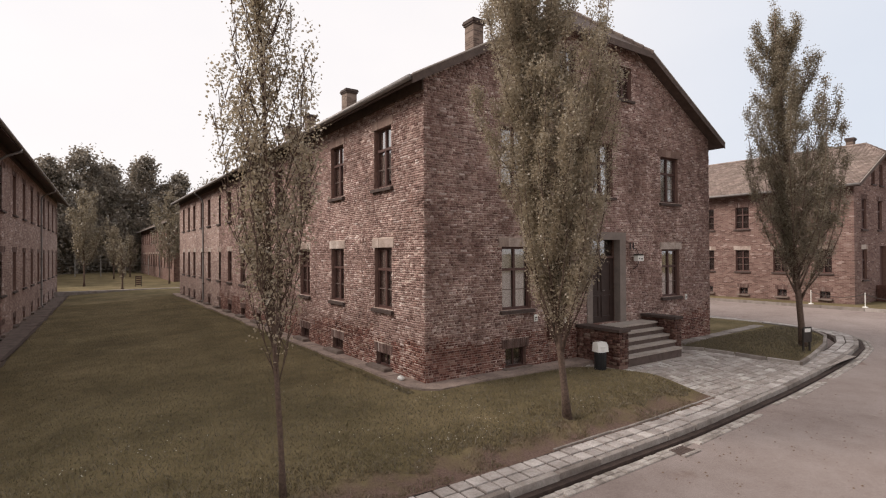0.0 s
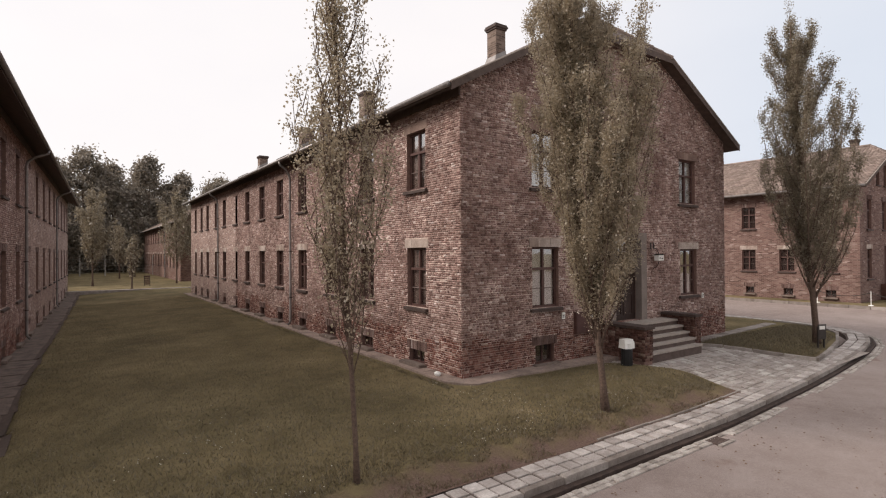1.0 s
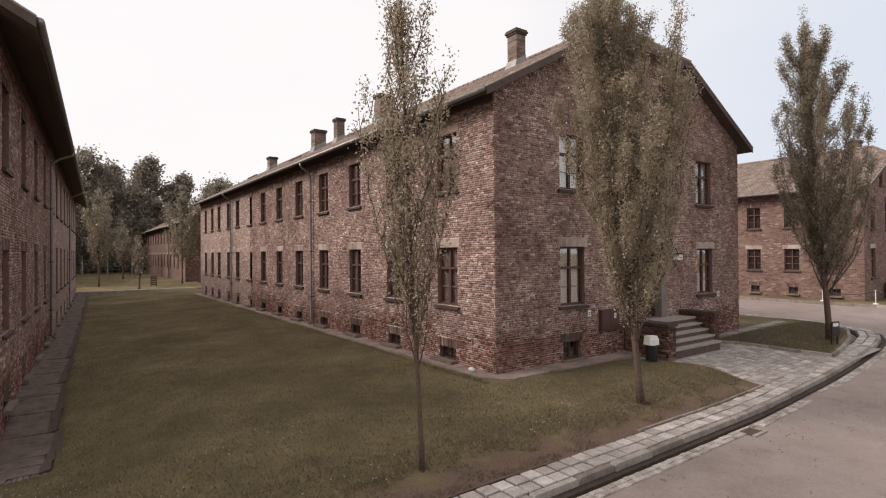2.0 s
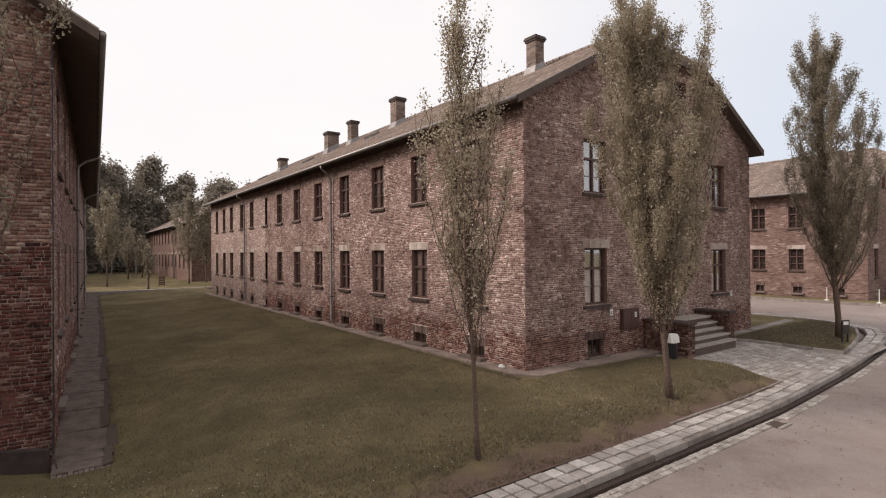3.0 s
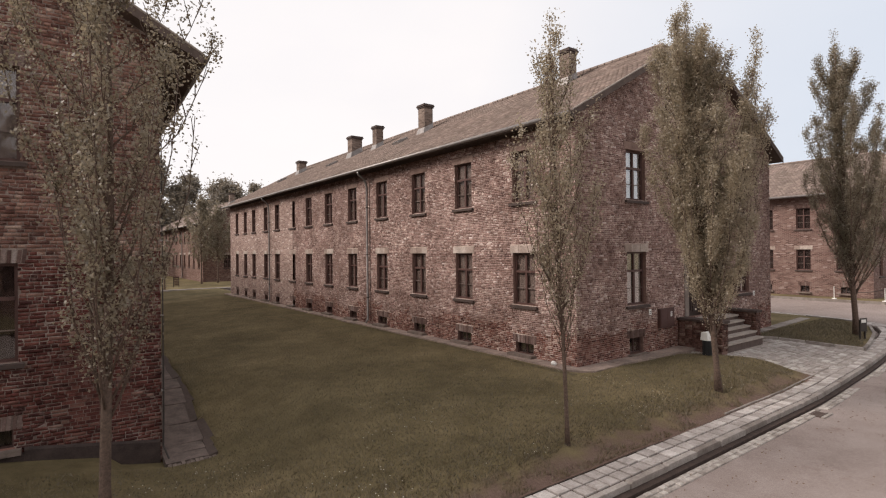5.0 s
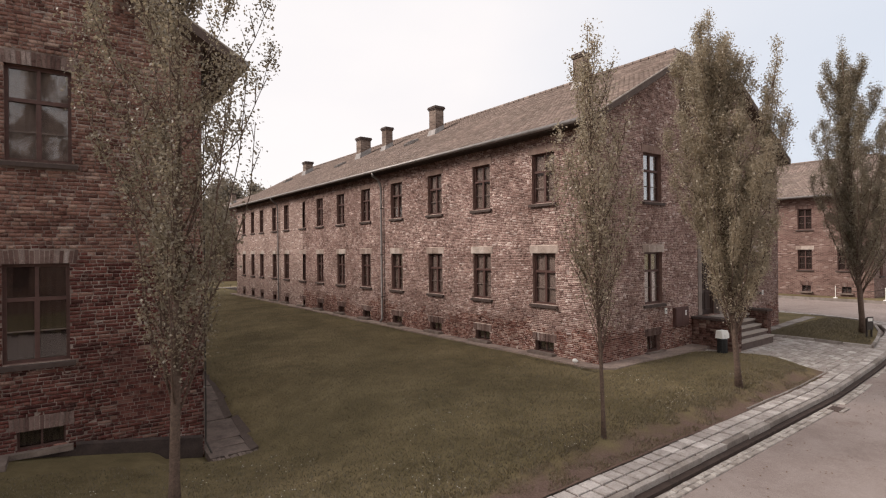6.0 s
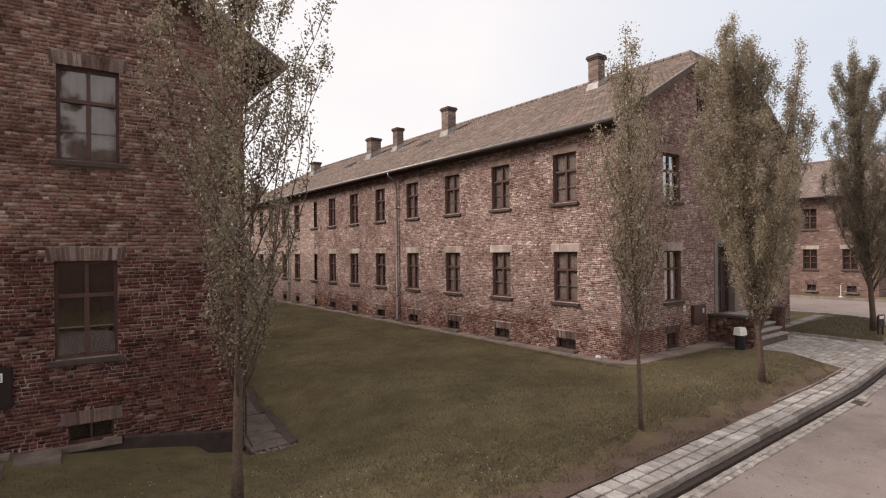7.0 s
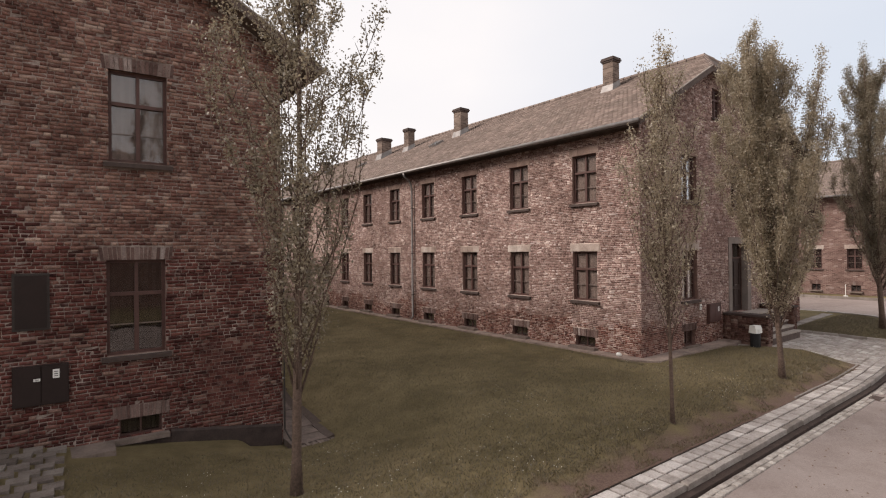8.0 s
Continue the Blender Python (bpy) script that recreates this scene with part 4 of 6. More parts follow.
far_west = [(v, v + 1.0, z, z + 1.65, kd, "dark") for v in (1.6, 4.5, 7.4, 10.3, 13.2) for z, kd in ((1.6, "g"), (4.9, "u"))]
fw_house, fw_walls = block(
    "distant brick barrack block behind a row of young trees", pose(-5.6, 72.0, 0.2), -1, 12.8, 38.0, 7.0, 10.9, 9.7, [(2.4, 3.4, 1.6, 3.2, "g", "dark")],
    far_west, 0, 0, 1.0, [], [], 15, tile=(0.4, 0.6), pale=False)


# ---------------------------------------------------------------- ground
acc = Acc()
R = 900.0
xs = [-R, -120, -60, -30, -12, 0, 12, 30, 60, 120, R]
for yy in xs:
    for xx in xs:
        acc.v.append((xx, yy + 20, -0.9 if abs(xx) < 50 and abs(yy) < 50 else -0.3))
for j in range(len(xs) - 1):
    for i in range(len(xs) - 1):
        k = j * len(xs) + i
        acc.f.append((k, k + 1, k + 1 + len(xs), k + len(xs)))
tagged(part("ground", acc, M_GRASS), "flat grassy ground reaching the horizon", "ground", kind="structure")

def road_rise(x):
    return 0.30 * smooth01((x - 12) / 16) + 0.12 * smooth01((x - 25) / 6)


acc = Acc()
nx, ny = 60, 40
for j in range(ny + 1):
    for i in range(nx + 1):
        x, y = -60 + 130 * i / nx, -40 + 54 * j / ny
        if y > 11.5:
            y = 11.5 + (y - 11.5) * 8
        sunk = 0.6 * smooth01((y - 7.0) / 2.0) * (1 - smooth01((x - 8.0) / 3.0))
        acc.v.append((x, y, ROAD_Z - sunk + 0.02 * noise.noise((x * 0.15, y * 0.15, 3)) + road_rise(x)))
for j in range(ny):
    for i in range(nx):
        k = j * (nx + 1) + i
        acc.f.append((k, k + 1, k + nx + 2, k + nx + 1))
tagged(part("road", acc, M_ROAD, smooth=True), "dusty grey-beige camp road with grit", "road", kind="structure")


def sheet(name, x_lo, x_hi, y_lo, y_hi, nx, ny, height, material, label, limit=lambda y: 1e9):
    """A ground sheet; x_lo, x_hi and limit are functions of y."""
    a = Acc()
    for j in range(ny + 1):
        y = y_lo + (y_hi - y_lo) * (j / ny) ** 1.3
        for i in range(nx + 1):
            x = min(limit(y), x_lo(y) + (x_hi(y) - x_lo(y)) * i / nx)
            a.v.append((x, y, height(x, y)))
    for j in range(ny):
        for i in range(nx):
            k = j * (nx + 1) + i
            a.f.append((k, k + 1, k + nx + 2, k + nx + 1))
    return tagged(part(name, a, material, smooth=True), label, "lawn", kind="structure")


sheet("lawn", lambda y: -24.0, lambda y: 10.6, KERB_IN, 16.0, 230, 90, lawn_z, M_GRASS, "mown front lawn with trodden edges and clover", lawn_edge)
sheet("alley_lawn", lambda y: -6.5, lambda y: 6.0, 16.0, 55.6, 100, 90, lawn_z, M_GRASS, "long mown lawn between the two brick blocks")
sheet("west_lawn", lambda y: -60.0, lambda y: -24.0, KERB_IN, 55.6, 10, 10, lawn_z, M_GRASS, "lawn beyond the west block")
sheet("far_lawn", lambda y: -30.0, lambda y: 30.0, 57.2, 150.0, 30, 30, lambda x, y: 0.25 + 0.02 * noise.noise((x * 0.3, y * 0.3, 1)), M_GRASS, "distant lawn behind the cross path")
# south_lawn is out of view, added so the lower panes mirror darker ground
sheet("south_lawn", lambda y: -60.0, lambda y: 60.0, -60.0, -5.5, 24, 12, lambda x, y: -0.04 + 0.02 * noise.noise((x * 0.3, y * 0.3, 6)), M_GRASS, "unseen lawn across the road, added to darken pane reflections")
acc = Acc()
acc.box(-45, 45, 55.6, 57.2, -0.2, 0.3)
acc.box(-45, 45, 55.55, 55.68, -0.2, 0.36)
tagged(part("cross_path", acc, M_SLAB), "pale concrete path crossing behind the blocks", "path", kind="structure")

# kerb line: straight along the road, then round the forecourt's corner
line = [(x, KERB_OUT + 0.004 * max(0, x)) for x in np.arange(-24.0, 8.01, 1.0)]
line += [(9.6, 6.66), (11.5, 6.78), (13.4, 6.9), (15.4, 7.05), (17.4, 7.22), (19.3, 7.42), (21.0, 7.72), (22.4, 8.25), (23.3, 9.1), (23.8, 10.3), (24.1, 11.6), (24.2, 14.0), (24.8, 18.0), (25.0, 26.0)]


def along(points):
    """Arc length table and a function giving place and direction."""
    pts = [Vector((x, y, 0)) for x, y in points]
    s = [0.0]
    for a, b in zip(pts, pts[1:]):
        s.append(s[-1] + (b - a).length)

    def at(d):
        d = min(max(d, 0.0), s[-1] - 1e-4)
        i = max(k for k in range(len(s)) if s[k] <= d)
        i = min(i, len(pts) - 2)
        f = (d - s[i]) / (s[i + 1] - s[i])
        t0 = (pts[i + 1] - pts[max(i - 1, 0)]).normalized()
        t1 = (pts[min(i + 2, len(pts) - 1)] - pts[i]).normalized()
        return pts[i].lerp(pts[i + 1], f), t0.lerp(t1, f).normalized()
    return s[-1], at


KLEN, kat = along(line)


def strip_block(acc, s0, s1, o0, o1, z0, z1, dz=0.0, bev=0.012):
    """A block that follows the kerb line from s0 to s1, offset o0..o1 to its inner side, with a chamfered top."""
    (p, t), (q, u) = kat(s0), kat(s1)
    n, m = Vector((-t.y, t.x, 0)), Vector((-u.y, u.x, 0))
    c = [p + n * o0, q + m * o0, q + m * o1, p + n * o1]
    ctr = sum(c, Vector()) / 4
    zr = lambda v: 0.30 * smooth01((v.x - 12) / 16)
    lo = [(v.x, v.y, z0 + zr(v)) for v in c]
    md = [(v.x, v.y, z1 - bev + dz + zr(v)) for v in c]
    hi = []
    for v in c:
        w = v + (ctr - v).normalized() * bev * 1.3
        hi.append((w.x, w.y, z1 + dz + zr(v)))
    acc.add(lo + md + hi, [(0, 1, 5, 4), (1, 2, 6, 5), (2, 3, 7, 6), (3, 0, 4, 7), (4, 5, 9, 8), (5, 6, 10, 9), (6, 7, 11, 10), (7, 4, 8, 11), (8, 9, 10, 11)])


rk = random.Random(5)
kerb = tagged(empty("kerb"), "worn pale stone kerb along the road", "kerb", kind="structure")
s = 0.0
while s < KLEN - 1.2:
    ln = rk.uniform(0.85, 1.1)
    acc = Acc()
    off = rk.uniform(-0.012, 0.012)
    strip_block(acc, s, s + ln - rk.uniform(0.012, 0.03), off, 0.125, ROAD_Z - 0.1, -0.004, rk.uniform(-0.014, 0.008), 0.022)
    part("kerb_stone", acc, M_KERB, kerb)
    s += ln

pavement = tagged(empty("pavement"), "two rows of pale square paving slabs beside the kerb", "pavement", kind="structure")
acc = Acc()
s = 0.0
while s < KLEN - 1:
    strip_block(acc, s, s + 1.0, 0.12, 0.72, -0.2, -0.02, 0, 0.002)
    s += 1.0
part("bed", acc, M_JOINT, pavement)
s, count = 0.0, 0
rest = Acc()
while s < KLEN - 0.4:
    for o0 in (0.145, 0.42):
        p, _ = kat(s)
        near = -4.5 < p.x < 15
        acc = Acc() if near else rest
        strip_block(acc, s + rk.uniform(0, 0.008), s + 0.266 + rk.uniform(-0.008, 0), o0, o0 + 0.243, -0.05, 0.005, rk.uniform(-0.008, 0.008), 0.008)
        if near:
            part("slab", acc, M_SLAB, pavement)
    s += 0.30
part("slabs_further_on", rest, M_SLAB, pavement, kind="stuff")
acc = Acc()
s = 29.0
while s < 36:
    strip_block(acc, s, s + 0.78, 0.7, 0.745, -0.05, 0.03, rk.uniform(-0.012, 0.008), 0.006)
    s += 0.79
part("edging", acc, M_KERB, pavement)

# gutter setts at the kerb's foot, with gaps and a drain
gutter = tagged(empty("gutter_setts"), "pale granite setts in the road gutter, partly under dust", "gutter", kind="structure")
rest = Acc()
for row, (o0, o1) in enumerate(((-0.27, -0.165), (-0.38, -0.28))):
    s = 2.0
    while s < KLEN - 1:
        ln = rk.uniform(0.1, 0.17)
        p, _ = kat(s)
        show = noise.noise((p.x * 0.5, row * 0.7, 4.0)) > -0.25 - (0.15 if row == 0 else 0)
        if show:
            near = -1.0 < p.x < 9.0 and row == 0
            acc = Acc() if near else rest
            strip_block(acc, s, s + ln - 0.012, o0, o1, ROAD_Z - 0.08, ROAD_Z + 0.022, rk.uniform(-0.01, 0.01), 0.012)
            if near:
                part("sett", acc, M_SETT, gutter)
        s += ln
part("setts_further_on", rest, M_SETT, gutter, kind="stuff")
# silt strip raised against the kerb, its dark colour doubling as shade there
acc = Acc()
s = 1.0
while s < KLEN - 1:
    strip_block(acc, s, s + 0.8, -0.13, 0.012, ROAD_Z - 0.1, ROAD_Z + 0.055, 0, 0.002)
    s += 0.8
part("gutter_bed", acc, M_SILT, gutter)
drain = tagged(empty("drain_grate", pose(7.2, 6.22, ROAD_Z + 0.02) @ Matrix.Diagonal((0.7, 0.62, 1, 1))), "iron drain grate framed by pale setts in the gutter", "drain")
acc = Acc()
for k_ in range(6):
    acc.box(-0.28 + 0.1 * k_, -0.22 + 0.1 * k_, -0.16, 0.16, -0.03, 0.005)
acc.box(-0.32, 0.32, -0.2, -0.16, -0.03, 0.01)
acc.box(-0.32, 0.32, 0.16, 0.2, -0.03, 0.01)
part("grate", acc, M_RISER, drain)
for i_ in range(6):
    acc = Acc()
    acc.box(-0.36 + i_ * 0.13, -0.25 + i_ * 0.13, -0.33, -0.22, -0.05, 0.01)
    part("sett", acc, M_SETT, drain)

# paved forecourt between the steps and the kerb
def court_z(x, y):
    return 0.27 * smooth01((y - 7.2) / 3.2) + 0.30 * smooth01((x - 12) / 16) * (1 - smooth01((y - 7.2) / 3.2))


court = tagged(empty("forecourt"), "worn uneven flagstones before the entrance steps", "paving", kind="structure")
acc = Acc()
for j in range(17):
    for i in range(25):
        q = []
        for di, dj in ((0, 0), (1, 0), (1, 1), (0, 1)):
            x, y = 8.6 + 0.4 * (i + di), 7.1 + 0.27 * (j + dj)
            q.append((x, y, court_z(x, y) - 0.012))
        acc.add(q, [(0, 1, 2, 3)])
part("bed", acc, M_DUST, court)
y = 7.32
rest = Acc()
while y < 11.0:
    h = rk.choice((0.16, 0.2, 0.24))
    x = lawn_edge(y + h / 2) + (0.02 if y < 9.9 else 0.4) + rk.uniform(0, 0.1)
    x_end = 14.2 if y > 10.5 else 14.45 + (10.7 - y) * 0.49 - 0.2
    while x < x_end:
        w = rk.choice((0.2, 0.26, 0.34, 0.42)) * rk.uniform(0.9, 1.1)
        g = rk.uniform(0.008, 0.022)
        if not (10.2 < x + w / 2 < 14.0 and y + h > 9.85):
            acc = Acc()
            zz = rk.uniform(-0.006, 0.012)
            c = [(x + g, y + g), (x + w - g, y + g), (x + w - g, y + h - g), (x + g, y + h - g)]
            c = [(a + rk.uniform(-0.012, 0.012), b + rk.uniform(-0.012, 0.012)) for a, b in c]
            acc.add([(a, b, court_z(a, b) - 0.05) for a, b in c] + [(a, b, court_z(a, b) + zz) for a, b in c], CUBE)
            part("flagstone", acc, M_FLAG, court)
        x += w
    y += h

# lawn at the corner of the road, with its stone edging and a paved strip behind
tri = [(14.45, 10.72), (15.2, 9.2), (15.95, 7.66), (17.6, 7.9), (19.4, 8.25), (21.2, 8.85), (22.2, 9.7), (22.7, 11.0), (22.8, 11.8)]
acc = Acc()
ctr = (18.4, 9.9)
def corner_z(x, y):
    return court_z(x, y) + 0.045
ring = tri + [(20.0, 11.3), (17.0, 10.98)]
rings = []
for f in (1.0, 0.75, 0.5, 0.25):
    rings.append([(ctr[0] + (x - ctr[0]) * f, ctr[1] + (y - ctr[1]) * f) for x, y in ring])
for r_ in rings:
    for x, y in r_:
        acc.v.append((x, y, corner_z(x, y)))
n = len(ring)
for a in range(3):
    for i in range(n):
        acc.f.append((a * n + i, a * n + (i + 1) % n, (a + 1) * n + (i + 1) % n, (a + 1) * n + i))
acc.v.append((*ctr, corner_z(*ctr)))
for i in range(n):
    acc.f.append((3 * n + i, 3 * n + (i + 1) % n, 4 * n))
tagged(part("corner_lawn", acc, M_GRASS), "small worn lawn at the road corner with stone edging", "lawn", kind="structure")
edge = tagged(empty("lawn_edging"), "low stone edging round the corner lawn", "edging", kind="structure")
for (x0, y0), (x1, y1) in zip(tri, tri[1:]):
    d = math.hypot(x1 - x0, y1 - y0)
    q = max(1, round(d / 0.7))
    for i in range(q):
        a, b = i / q, (i + 0.97) / q
        p0, p1 = (x0 + (x1 - x0) * a, y0 + (y1 - y0) * a), (x0 + (x1 - x0) * b, y0 + (y1 - y0) * b)
        nx_, ny_ = (y1 - y0) / d * 0.05, -(x1 - x0) / d * 0.05
        acc = Acc()
        c = [(p0[0] - nx_, p0[1] - ny_), (p0[0] + nx_, p0[1] + ny_), (p1[0] + nx_, p1[1] + ny_), (p1[0] - nx_, p1[1] - ny_)]
        acc.add([(a_, b_, -0.1) for a_, b_ in c] + [(a_, b_, corner_z(a_, b_) + 0.05 + rk.uniform(-0.01, 0.01)) for a_, b_ in c], CUBE)
        part("edging_stone", acc, M_KERB, edge)
acc = Acc()
for i in range(16):
    x0 = 13.9 + 0.5 * i
    acc.box(x0 + 0.01, x0 + 0.49, 10.78 + 0.035 * i, 11.2 + 0.035 * i, -0.1, 0.34 + rk.uniform(-0.01, 0.01))
tagged(part("paved_strip", acc, M_KERB), "narrow paved strip along the end wall", "paving", kind="structure")
acc = Acc()
for j in range(6):
    for i in range(12):
        x0, y0 = 17.75 + 0.45 * i, 11.2 + 0.6 * j
        q = [(x0 + a * 0.45, y0 + b * 0.6) for a, b in ((0, 0), (1, 0), (1, 1), (0, 1))]
        acc.add([(a, b, 0.3 + 0.01 * noise.noise((a, b, 0))) for a, b in q], [(0, 1, 2, 3)])
tagged(part("verge_lawn", acc, M_GRASS), "grass verge beside the end wall", "lawn", kind="structure")
# verge before the east block
acc = Acc()
acc.box(32.6, 35.2, 4.0, 45.0, -0.2, 0.36)
acc.box(35.0, 60.0, 9.5, 12.4, -0.2, 0.355)
tagged(part("east_verge", acc, M_GRASS), "grass verge before the block across the road", "lawn", kind="structure")
acc = Acc()
for i in range(40):
    acc.box(32.42, 32.6, 4.0 + i, 4.98 + i, -0.2, 0.42)
tagged(part("east_kerb", acc, M_KERB), "pale kerb before the block across the road", "kerb", kind="structure")

# concrete aprons round the walls
def apron(name, m, u_out, v_out, length, front_len, label, material):
    """Uneven concrete slabs along the side wall and round the corner, with ragged outer edges."""
    e = tagged(empty(name, m), label, "apron", kind="structure")
    r = random.Random(name)

    def slab(c):
        t = r.uniform(-0.01, 0.012)
        acc = Acc()
        acc.add([(a, b, -0.3) for a, b in c] + [(a, b, 0.014 + t + r.uniform(-0.006, 0.006)) for a, b in c], CUBE)
        part("slab", acc, material, e)
    v, out = 0.0, u_out
    while v < length:
        ln, nxt = r.uniform(1.1, 1.9), u_out + r.uniform(-0.1, 0.06)
        slab([(-out, v + 0.006), (-0.005, v + 0.006), (-0.005, v + ln - 0.008), (-nxt, v + ln - 0.008)])
        v, out = v + ln, nxt
    u, out = 0.0, v_out
    slab([(-u_out * 0.62, -v_out * 0.62), (-0.006, -v_out), (-0.006, -0.002), (-u_out, -0.002)])
    while u < front_len:
        ln, nxt = r.uniform(0.9, 1.5), v_out + r.uniform(-0.08, 0.1)
        slab([(u, -out), (u + ln - 0.01, -nxt), (u + ln - 0.01, -0.006), (u, -0.006)])
        u, out = u + ln, nxt
    return e


apron("wall_apron", pose(4.95, 11.38, BASE - 0.012), 0.52, 0.62, 36.0, 5.2, "cracked pale concrete apron at the foot of the wall", M_APRON)
west_apron = tagged(empty("wall_apron"), "sunken cracked concrete apron with broken edges", "apron", kind="structure")
ra = random.Random(8)
am = pose(-5.2, 14.2, 0.0, 0, 0, LY)


def apron_point(u, v, dz):
    p = am @ Vector((u, v, 0))
    q = am @ Vector((1.18, v, 0))
    return (p.x, p.y, lawn_top(q.x, q.y) - 0.05 + dz)


v = -0.62
while v < 44.0:
    ln = ra.uniform(1.0, 1.9) if v > 0 else 0.55
    u1 = ra.uniform(0.84, 0.97)
    c = [(0.012, v + 0.008), (u1 + ra.uniform(-0.06, 0.03), v + 0.008 + ra.uniform(0, 0.03)), (u1 + ra.uniform(-0.06, 0.03), v + ln - 0.008 - ra.uniform(0, 0.03)), (0.012, v + ln - 0.008)]
    acc = Acc()
    acc.add([apron_point(a, b, -0.25) for a, b in c] + [apron_point(a, b, ra.uniform(-0.01, 0.01)) for a, b in c], CUBE)
    part("slab", acc, M_DAMP, west_apron)
    acc = Acc()
    u2 = u1 + ra.uniform(0.1, 0.17)
    c = [(u1 - 0.05, v), (u2, v + 0.01), (u1 + ra.uniform(0.1, 0.17), v + ln), (u1 - 0.03, v + ln)]
    acc.add([apron_point(a, b, -0.2) for a, b in c] + [apron_point(a, b, dz) for (a, b), dz in zip(c, (0.006, 0.045, 0.045, 0.006))], CUBE)
    part("earth_edge", acc, M_JOINT, west_apron)
    v += ln
for i in range(12):                       # crumbling bricks along the apron's end
    acc = Acc()
    u0, v0 = 0.03 + 0.085 * i, -0.86 + ra.uniform(-0.05, 0.05)
    c = [(u0, v0), (u0 + 0.072, v0), (u0 + 0.072, v0 + 0.2), (u0, v0 + 0.2)]
    acc.add([apron_point(a, b, -0.2) for a, b in c] + [apron_point(a, b, ra.uniform(-0.02, 0.015)) for a, b in c], CUBE)
    part("edging_brick", acc, M_MOSSY if i % 4 else M_DAMP, west_apron)
for o in west_side:                       # low kerbs before the basement windows
    if o[4] == "b" and o[0] < 30:
        acc = Acc()
        for a0, a1, z0, z1 in ((o[0] - 0.12, o[1] + 0.12, -0.25, 0.12),):
            c = [(0.02, a0), (0.26, a0), (0.26, a1), (0.02, a1)]
            acc.add([apron_point(a, b, z0) for a, b in c] + [apron_point(a, b, z1) for a, b in c], CUBE)
        part("window_kerb", acc, M_DAMP, west_house)
path = tagged(empty("entrance_path", pose(-5.2, 14.2, 0.0, 0, 0, LY)), "worn stone slabs leading to the west block's door", "path", kind="structure")
for j in range(16):
    for i in range(10):
        acc = Acc()
        u0, v0 = -4.05 - 0.32 * i - (0.14 if j % 2 else 0.0) + rk.uniform(-0.02, 0.02), -0.1 - 0.3 * j
        zq = max(lawn_z(-5.2 + u0 - du, 14.2 + v0 - dv + 0.04 * (4.4 + 0.3 * i)) for du in (0, 0.3) for dv in (0, 0.3)) + rk.uniform(0.008, 0.022)
        e0, e1, e2, e3 = (rk.uniform(0, 0.03) for _ in range(4))
        top = [(u0 - 0.3 + e0, v0 - 0.28 + e1, zq), (u0 - e2, v0 - 0.28 + e3, zq), (u0 - e1, v0 - e0, zq), (u0 - 0.3 + e3, v0 - e2, zq)]
        acc.add([(x_, y_, zq - 0.15) for x_, y_, z_ in top] + top, CUBE)
        part("path_stone", acc, M_PATH, path)
acc = Acc()
acc.box(-4.05, -3.3, -0.72, -0.05, -0.2, lawn_z(-8.9, 13.8) + 0.05)
part("doorstep_slab", acc, M_MOSSY, path)

# ---------------------------------------------------------------- entrance of the middle block
w = mid_walls["front"]
acc = Acc()
w.box(acc, 6.05, 7.42, 0.9, 2.92, -0.3, -0.24)
door = part("door", acc, M_DOOR, mid_house, "dark brown double door")
acc = Acc()
for a0, a1 in ((6.2, 6.68), (6.78, 7.26)):
    for z0, z1 in ((1.05, 1.75), (1.85, 2.8)):
        w.box(acc, a0, a1, z0, z0 + 0.05, -0.24, -0.215)
        w.box(acc, a0, a1, z1 - 0.05, z1, -0.24, -0.215)
        w.box(acc, a0, a0 + 0.05, z0 + 0.05, z1 - 0.05, -0.24, -0.215)
        w.box(acc, a1 - 0.05, a1, z0 + 0.05, z1 - 0.05, -0.24, -0.215)
part("panel_moulding", acc, M_DOOR, door)
acc = Acc()
acc.tube([w.p(6.82, 1.9, -0.2), w.p(6.92, 1.9, -0.2)], 0.014, 6)
part("handle", acc, M_ZINC, door)
acc = Acc()
w.box(acc, 6.05, 7.42, 2.98, 3.53, -0.28, -0.275)
part("transom_pane", acc, M_GLASS, door).visible_shadow = False
acc = Acc()
w.box(acc, 6.05, 7.42, 2.92, 2.98, -0.3, -0.2)
w.box(acc, 6.7, 6.75, 2.98, 3.44, -0.3, -0.24)
part("transom_bar", acc, M_FRAME, door)
acc = Acc()
w.box(acc, 7.4, 7.7, 0.88, 3.5, -0.2, 0.03)
w.box(acc, 5.82, 6.07, 0.88, 3.5, -0.2, 0.03)
w.box(acc, 5.82, 7.7, 3.5, 3.74, -0.2, 0.035)
part("door_surround", acc, plain("surround_stone", (0.2, 0.165, 0.146), 0.85, vary=0.25, scale=3), mid_house, "grey stone door surround")

steps = tagged(empty("entrance_steps", pose(4.95, 11.38, BASE)), "concrete steps between dark brick parapets at the entrance", "steps")
for i in range(5):
    acc = Acc()
    d0 = 1.42 - 0.21 * i if i else 1.42
    z1 = 0.178 * (i + 1)
    acc.box(5.75, 8.52, -d0 - 0.03, -0.03, z1 - 0.06, z1)
    tread = part("step", acc, M_STEP, steps)
    # riser in a darker colour that stands for shade under the tread
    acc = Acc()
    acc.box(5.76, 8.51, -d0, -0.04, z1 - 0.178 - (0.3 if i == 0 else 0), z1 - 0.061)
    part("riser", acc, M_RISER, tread)


